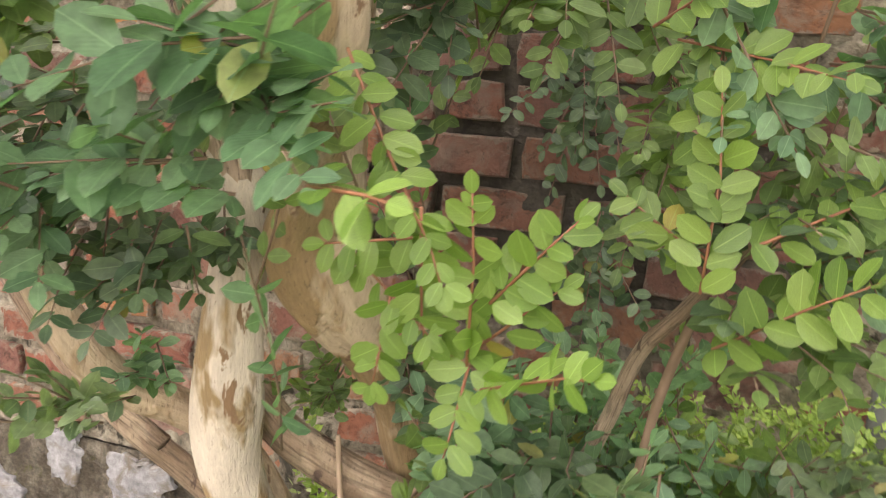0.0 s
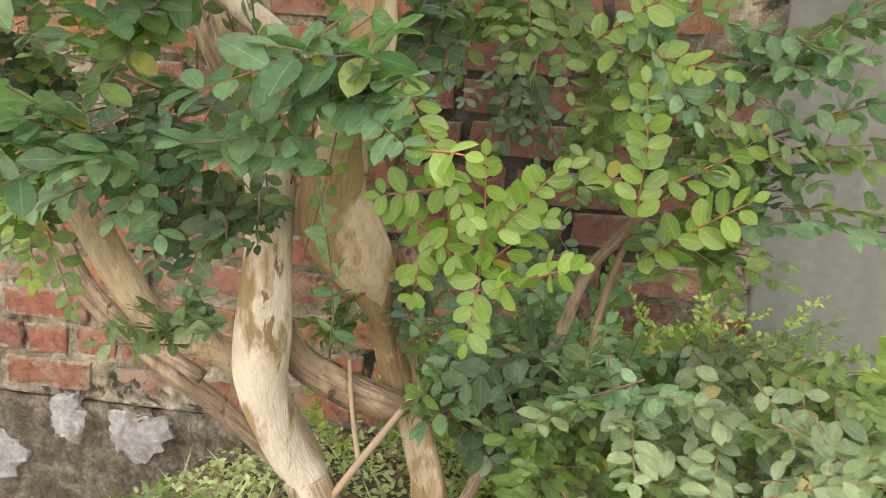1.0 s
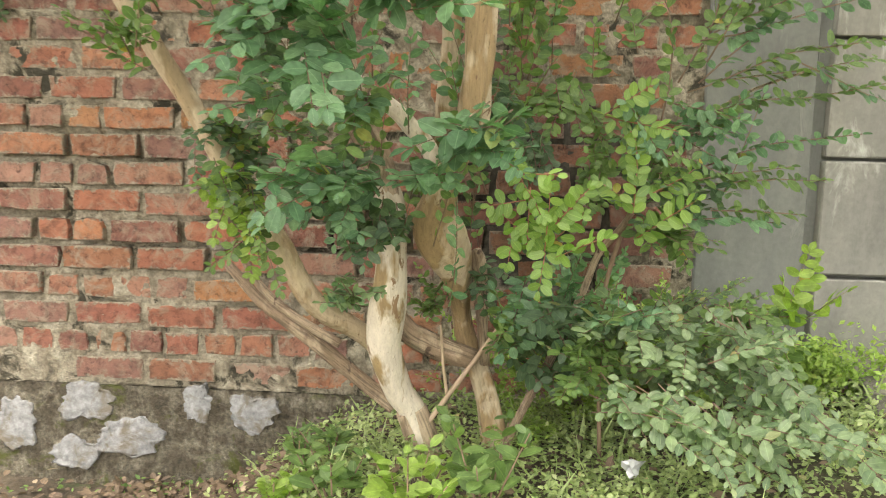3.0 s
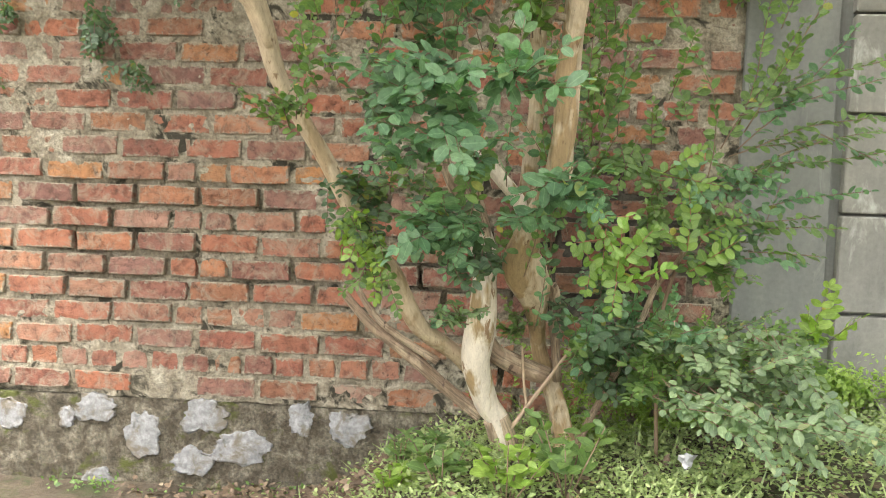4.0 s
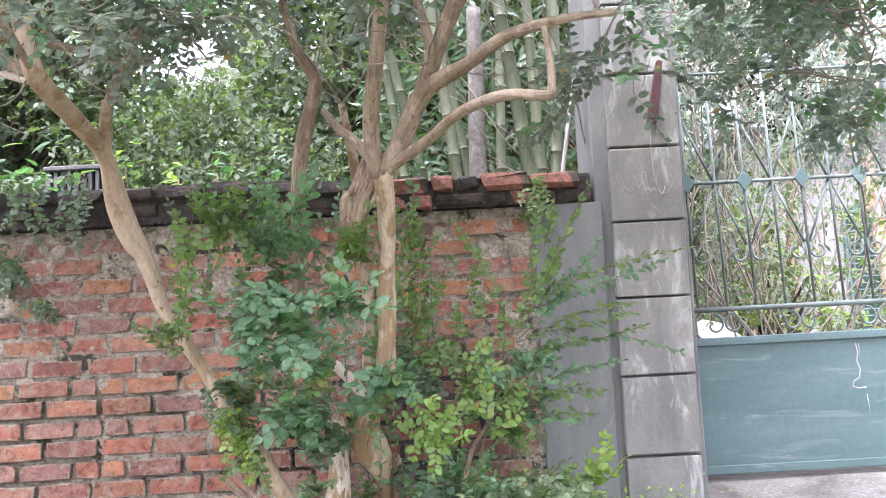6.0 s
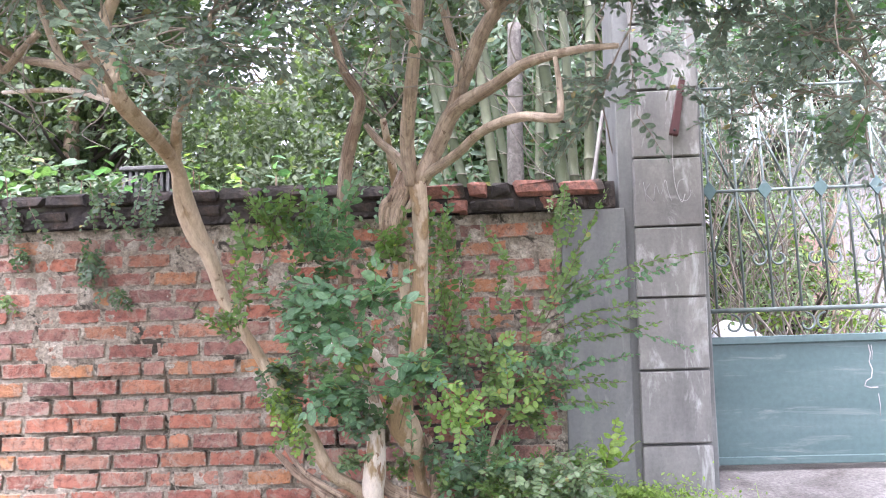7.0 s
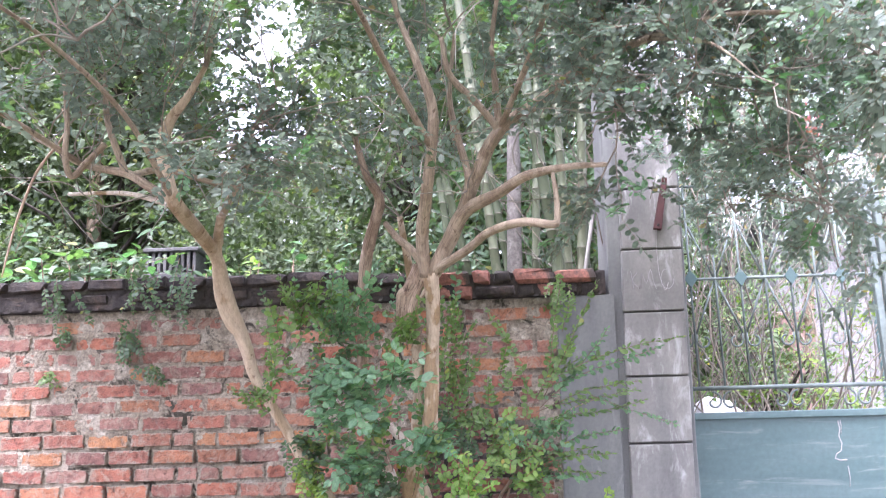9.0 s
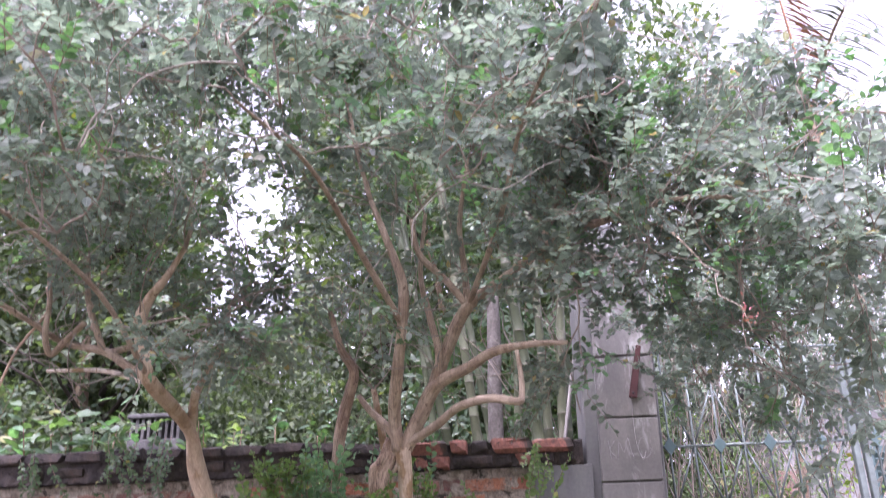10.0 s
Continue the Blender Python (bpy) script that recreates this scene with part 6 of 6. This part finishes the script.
def broad_shrub(x, y, z, w, n, leaf, mats, seed, label):
    """A garden shrub with large simple leaves on upright stems."""
    th = thing("garden_shrub", label, "shrub", (x, y, 0.55))
    r = np.random.RandomState(seed)
    f = Foliage(seed)
    for k in range(n):
        foot = np.array([x + r.normal(0, 0.06), y + r.normal(0, 0.05), 0.5])
        top = np.array([x + r.uniform(-w, w), y + r.uniform(-0.25, 0.25), z + r.uniform(-0.22, 0.22)])
        mid = (foot + top) / 2 + np.array([(top[0] - foot[0]) * 0.2, 0, 0.2])
        f.twigs.append(tube(spline([foot, mid, top - np.array([0, 0, 0.16])], 4), np.linspace(0.012, 0.004, 9), 5))
        rows = f.leaves.setdefault(mats[r.randint(len(mats))], [])
        for j in range(9):
            q = top - np.array([0, 0, 0.045 * j]) + r.normal(0, 0.02, 3)
            a = j * 2.4 + r.uniform(-0.5, 0.5)
            rows.append((q, np.array([math.cos(a), math.sin(a), r.uniform(-0.3, 0.7)]), np.array([0, -0.5, 1.0]) + r.normal(0, 0.3, 3), leaf * r.uniform(0.7, 1.2)))
    f.build(th, MATS, M_TWIG, "foliage", LEAF_OVAL)


broad_shrub(-1.45, 1.35, 2.52, 0.35, 16, 0.13, "tdd", 231, "broad-leaved bright shrub behind the wall")
broad_shrub(-0.50, 1.4, 2.50, 0.22, 13, 0.08, "fmd", 232, "yellow-green shrub behind the wall")
broad_shrub(-0.95, 1.9, 2.45, 0.35, 14, 0.11, "tdm", 233, "dark green shrub behind the wall")
broad_shrub(-2.2, 1.3, 2.5, 0.4, 14, 0.13, "tdd", 234, "broad-leaved bright shrub behind the wall")
broad_shrub(0.15, 1.2, 2.42, 0.25, 12, 0.08, "tdd", 235, "green shrub behind the wall")


def tangle():
    """Bare climbing stems behind the gate."""
    th = thing("dry_climber", "tangle of dry grey climbing stems behind the gate", "climber", (3.0, 1.5, 0.6))
    r = np.random.RandomState(87)
    for _ in range(110):
        x, y = 2.45 + 1.1 * r.rand(), r.uniform(0.6, 1.5)
        p = np.array([x, y, 0.55])
        pts = [p]
        d = np.array([r.normal(0, 0.2), 0, 1.0])
        for i in range(9):
            d = unit(d + r.normal(0, 0.22, 3) * np.array([1, 0.5, 0.5]))
            pts.append(pts[-1] + d * r.uniform(0.25, 0.38))
        v, t = tube(spline(pts, 3), np.linspace(0.008, 0.003, 28) * r.uniform(0.4, 1.1), 5)
        finish("vine", make_mesh("vine", v, t), M_VINE if r.rand() < 0.7 else M_BRANCHLET, th)
    f = Foliage(88)
    for _ in range(46):
        p = np.array([r.uniform(2.45, 4.3), r.uniform(0.36, 0.75), r.uniform(2.55, 3.15)])
        f.shoot(p, (r.normal(0, 0.45), r.normal(-0.05, 0.15), -0.6), r.uniform(0.4, 0.9), 0.036, "c", droop=0.5, gap=1.0, radius=0.003)
    f.build(th, MATS, M_VINE, "foliage", LEAF_LONG)


tangle()


def house():
    th = thing("white_house", "white plastered house behind the gate", "house", (7.0, 8.5, 0.55))
    bm = bmesh.new()
    box(bm, 5.15, 12.0, 7.0, 11.0, 0.5, 4.1, 0.01)
    part("house_wall", bm, M_WHITE, th)
    bm = bmesh.new()
    box(bm, 4.95, 12.2, 6.7, 11.2, 4.105, 4.22, 0.01)
    part("roof", bm, M_ROOF, th)
    bm = bmesh.new()
    box(bm, 5.02, 5.36, 6.8, 6.995, 0.5, 2.83, 0.008)
    part("pier", bm, M_TERRA, th)
    window = thing("window", "", "")
    under(window, th)
    bm = bmesh.new()
    box(bm, 5.365, 5.47, 6.955, 6.997, 2.2, 2.78, 0.004)
    part("frame", bm, M_DARK, window)
    bm = bmesh.new()
    box(bm, 5.30, 5.50, 6.90, 6.953, 2.19, 2.42, 0.01)
    part("box", bm, M_RED, window)
    shutter = thing("shutter", "", "")
    under(shutter, th)
    bm = bmesh.new()
    box(bm, 6.32, 7.2, 6.94, 6.99, 0.9, 3.12, 0.006)
    part("panel", bm, M_GATE, shutter)
    for k in range(26):
        bm = bmesh.new()
        box(bm, -0.40, 0.40, -0.012, 0.012, -0.03, 0.03, 0.003)
        bmesh.ops.transform(bm, matrix=pose(6.76, 6.925, 0.98 + 0.081 * k, 30), verts=bm.verts)
        part("slat", bm, M_GATE, shutter)

house()

def slotted_tank():
    """A grey concrete tank with a slotted rim in the garden."""
    th = thing("concrete_tank", "grey concrete tank with a slotted rim", "tank", (-1.19, 2.1, 0.55))
    x0, x1, top = -1.402, -0.970, 2.788
    bm = bmesh.new()
    box(bm, x0, x1, 2.0, 2.35, 0.5, top - 0.20, 0.012)
    part("tank_body", bm, M_TANK, th)
    bm = bmesh.new()
    box(bm, x0 - 0.01, x1 + 0.01, 1.985, 2.36, top - 0.035, top, 0.008)
    part("rim", bm, M_TANK, th)
    n = 9
    for k in range(n):
        x = x0 + (x1 - x0) * (k + 0.5) / n
        bm = bmesh.new()
        box(bm, x - 0.013, x + 0.013, 2.005, 2.34, top - 0.199, top - 0.036, 0.003)
        part("slat", bm, M_TANK, th)


slotted_tank()

sack = thing("white_sack", "crumpled white sack lying behind the gate", "sack", (2.75, 0.62, 0.6))
bm = bmesh.new()
bmesh.ops.create_icosphere(bm, subdivisions=4, radius=1)
for v in bm.verts:
    d = v.co.copy()
    v.co = Vector((2.72 + d.x * 0.25, 0.75 + d.y * 0.22, 1.0 + d.z * 0.385)) + d * (0.07 * noise.noise(d * 2.5) + 0.025 * noise.noise(d * 8))
part("bag", bm, M_SACK, sack, "", True)

foil = thing("foil_scrap", "crumpled silver foil scrap on the weeds", "litter", (1.45, -0.75, 0.40))
bm = bmesh.new()
bmesh.ops.create_icosphere(bm, subdivisions=2, radius=1)
for v in bm.verts:
    d = v.co.copy()
    v.co = Vector((1.45 + d.x * 0.020, -0.75 + d.y * 0.012, 0.425 + d.z * 0.022)) + d * 0.026 * noise.noise(d * 4 + Vector((3, 1, 0)))
part("wrapper", bm, M_FOIL, foil, "")


def palm():
    th = thing("palm", "tall palm with feathery hanging fronds", "palm tree", (6.7, 7.0, 0.55))
    limb("trunk", [(6.9, 7.0, 0.4, 0.15), (6.7, 7.0, 4.0, 0.12), (6.53, 7.0, 7.98, 0.09)], M_BARK_R, th, "", 12, 0.05, 3)
    r = np.random.RandomState(77)
    fronds = [(3.1, 1.54, 0.075, M_DRYFROND), (3.0, 1.15, 0.16, M_PALM), (3.5, 0.85, 0.17, M_PALM), (2.5, 1.0, 0.17, M_PALM), (-2.2, 0.9, 0.16, M_PALM), (2.0, 1.1, 0.14, M_PALM), (-1.2, 1.2, 0.13, M_PALM),
              (1.4, 1.0, 0.14, M_PALM), (0.3, 0.15, 0.12, M_PALM), (-0.5, 0.1, 0.12, M_PALM)]
    strap = leaf_template([(0, 0.02), (0.3, 0.042), (0.7, 0.036), (1.0, 0)], 0.3, 0.3)
    for a, el, sag, mat in fronds:
        d = np.array([math.cos(a) * math.cos(el), math.sin(a) * math.cos(el), math.sin(el)])
        p = np.array([6.55, 7.0, 8.0])
        pts = [p.copy()]
        for i in range(14):
            d = unit(d + np.array([0, 0, -sag]))
            p = p + d * 0.21
            pts.append(p.copy())
        pts = np.array(pts)
        v, t = tube(pts, np.linspace(0.035, 0.008, 15), 6)
        fr = finish("frond", make_mesh("frond", v, t), M_DRYFROND if mat is M_DRYFROND else M_BARK_B, th)
        rows = []
        for i in range(2, 14):
            tt = unit(pts[i + 1] - pts[i])
            lat = unit(np.cross(tt, [0.3, -0.9, 0.4]))
            for q in (0, 0.33, 0.67):
                for s in (-1, 1):
                    rows.append((pts[i] + (pts[i + 1] - pts[i]) * q, lat * s + tt * 0.45 + np.array([0, 0, -0.45]) + r.normal(0, 0.08, 3), np.array([0, -0.4, 1.0]), 0.85 * math.sin(0.5 + 2.3 * i / 14)))
        v, t, u = leaf_arrays(*[np.array([w[j] for w in rows]) for j in range(4)], strap)
        tagged(finish("feathering", make_mesh("feathering", v, t, u), mat, fr), kind="stuff")


palm()

# ---- on the pillar ----
holder = thing("red_bracket", "faded red painted bracket on the pillar", "bracket", (2.32, -0.06, 2.4))
bm = bmesh.new()
box(bm, -0.022, 0.022, -0.018, 0.014, -0.15, 0.15, 0.003)
for v in bm.verts:
    if v.co.z > 0:
        v.co.x *= 0.6
bmesh.ops.transform(bm, matrix=pose(2.322, -0.064, 2.42, 0, 12, 0), verts=bm.verts)
part("arm", bm, M_RED, holder)
limb("bolt", [(2.294, -0.086, 2.295, 0.007), (2.294, -0.079, 2.295, 0.007)], M_DARK, holder, "dark bolt hole", 8, 0.0, 1, 2)
wire = thing("hanging_wire", "thin pale wire hanging down the pillar", "wire", (2.29, -0.06, 2.28))
limb("strand", [(2.285, -0.07, 2.28, 0.0016), (2.28, -0.058, 2.15, 0.0016), (2.285, -0.056, 2.02, 0.0016), (2.31, -0.055, 1.94, 0.0016), (2.33, -0.055, 1.98, 0.0016)], M_WIRE, wire, "", 5, 0.0, 1)


def strip(name, pts, w, y, material, parent):
    """A flat stroke on an upright face."""
    v, t = tube(np.array([(x, 0.0, z) for x, z in pts]), [w] * len(pts), 6)
    v[:, 1] = y + v[:, 1] * 0.12
    return finish(name, make_mesh(name, v, t), material, parent)


M_CHALK = plain("chalk", (0.31, 0.31, 0.295), 0.95)
chalk = thing("chalk_letters", "faint chalk letters KMG on the pillar block", "writing", (2.24, -0.05, 1.98))
for stroke in ([(2.133, 2.048), (2.138, 2.0), (2.142, 1.947)], [(2.166, 2.04), (2.139, 1.997), (2.172, 1.953)],
               [(2.180, 1.950), (2.192, 2.035), (2.213, 1.978), (2.240, 2.056), (2.250, 2.0), (2.264, 1.947)],
               [(2.330, 2.056), (2.306, 2.045), (2.293, 2.0), (2.304, 1.958), (2.335, 1.948), (2.357, 1.975), (2.359, 2.0)]):
    strip("stroke", spline(stroke, 3), 0.0021, -0.0468, M_CHALK, chalk)
daub = thing("paint_mark", "white paint squiggle on the green gate panel", "mark", (3.27, GY, 1.1))
strip("stroke", [(3.262, 1.235), (3.268, 1.19), (3.258, 1.15), (3.27, 1.11), (3.262, 1.07), (3.235, 1.055), (3.225, 1.03), (3.25, 1.02), (3.29, 1.022)], 0.0035, GY - 0.0055, M_CHALK, daub)
strip("stroke", [(3.275, 1.235), (3.278, 1.20), (3.272, 1.16)], 0.0025, GY - 0.0055, M_CHALK, daub)
strip("stroke", [(3.288, 0.99), (3.292, 0.93), (3.286, 0.88)], 0.0025, GY - 0.0055, M_CHALK, daub)


# ---- bricks, one by one ----
def bricks():
    r = np.random.RandomState(101)

    def variants(w, k):
        """Hand-made bricks with chipped, uneven outlines and bowed faces."""
        out = []
        for _ in range(k):
            h = 0.0355
            mids = [-0.33, 0.33] if w > 0.15 else [0.0]
            line = [(-1, -1)] + [(m, -1) for m in mids] + [(1, -1), (1, 0), (1, 1)] + [(m, 1) for m in mids[::-1]] + [(-1, 1), (-1, 0)]
            n = len(line)
            ring = []
            for cx, cz in line:
                chip = 0.009 * (r.rand() ** 3) if abs(cx) + abs(cz) > 1.9 else 0.0
                ring.append((cx * (w / 2 - chip) + r.uniform(-0.0035, 0.0035), cz * (h - chip) + r.uniform(-0.0028, 0.0022)))
            vs = [(x - math.copysign(0.003, x) * (abs(x) > w * 0.4), r.uniform(-0.002, 0.0015), z - math.copysign(0.003, z) * (abs(z) > 0.02)) for x, z in ring]
            vs += [(x, 0.004 + r.uniform(-0.001, 0.002), z) for x, z in ring] + [(x, 0.1, z) for x, z in ring] + [(r.uniform(-0.02, 0.02), r.uniform(-0.002, 0.002), r.uniform(-0.008, 0.008))]
            fs = [(3 * n, i, (i + 1) % n) for i in range(n)]
            for k0 in (0, n):
                fs += [(k0 + i, k0 + n + i, k0 + n + (i + 1) % n, k0 + (i + 1) % n) for i in range(n)]
            me = bpy.data.meshes.new("brick")
            me.from_pydata(vs, [], fs)
            me.materials.append(M_BRICK)
            out.append(me)
        return out

    full, half = variants(0.223, 16), variants(0.104, 8)
    phase = [-0.01, 0.0, -0.01, 0.139, -0.045, 0.11, -0.017, 0.125, -0.017, 0.10, 0.16, 0.03, 0.13, 0.01, 0.14, 0.0, 0.12, 0.02]
    rest = []

    def lay(x, z, me, w):
        m = pose(x, r.uniform(-0.004, 0.006) + (0.008 if r.rand() < 0.12 else 0), z + r.uniform(-0.004, 0.004), r.uniform(-1, 1), r.uniform(-0.9, 0.9), r.uniform(-0.8, 0.8))
        if x > -1.95:
            ob = new("brick", me)
            ob.matrix_basis = m
            ob.parent = wall
        else:
            rest.append((me, m))

    for c in range(17):
        z = FOOT + 0.045 + COURSE * c
        if c == 1:
            x = WALL_L + 0.06
            while x < WALL_R - 0.05:
                lay(x, z, half[r.randint(8)], 0.11)
                x += 0.1215
            continue
        x = phase[c] - PITCH * 17 + PITCH / 2
        while x < WALL_R + 0.1:
            a, b = x - 0.113, x + 0.113
            if a > WALL_L:
                if b > WALL_R:
                    if a + 0.108 < WALL_R:
                        lay(a + 0.054, z, half[r.randint(8)], 0.11)
                elif (c % 2 == 1 and abs(x + 0.255) < 0.05) or r.rand() < 0.05:
                    lay(x - 0.06, z, half[r.randint(8)], 0.11)
                    lay(x + 0.06, z, half[r.randint(8)], 0.11)
                else:
                    lay(x, z, full[r.randint(16)], 0.23)
            x += PITCH
    bm = bmesh.new()
    for me, m in rest:
        k = len(bm.verts)
        bm.from_mesh(me)
        bm.verts.ensure_lookup_table()
        bmesh.ops.transform(bm, matrix=m, verts=bm.verts[k:])
    brickwork = tagged(part("brickwork", bm, M_BRICK_FAR, wall), kind="stuff")
    brickwork.data.materials.clear()
    brickwork.data.materials.append(M_BRICK_FAR)


bricks()
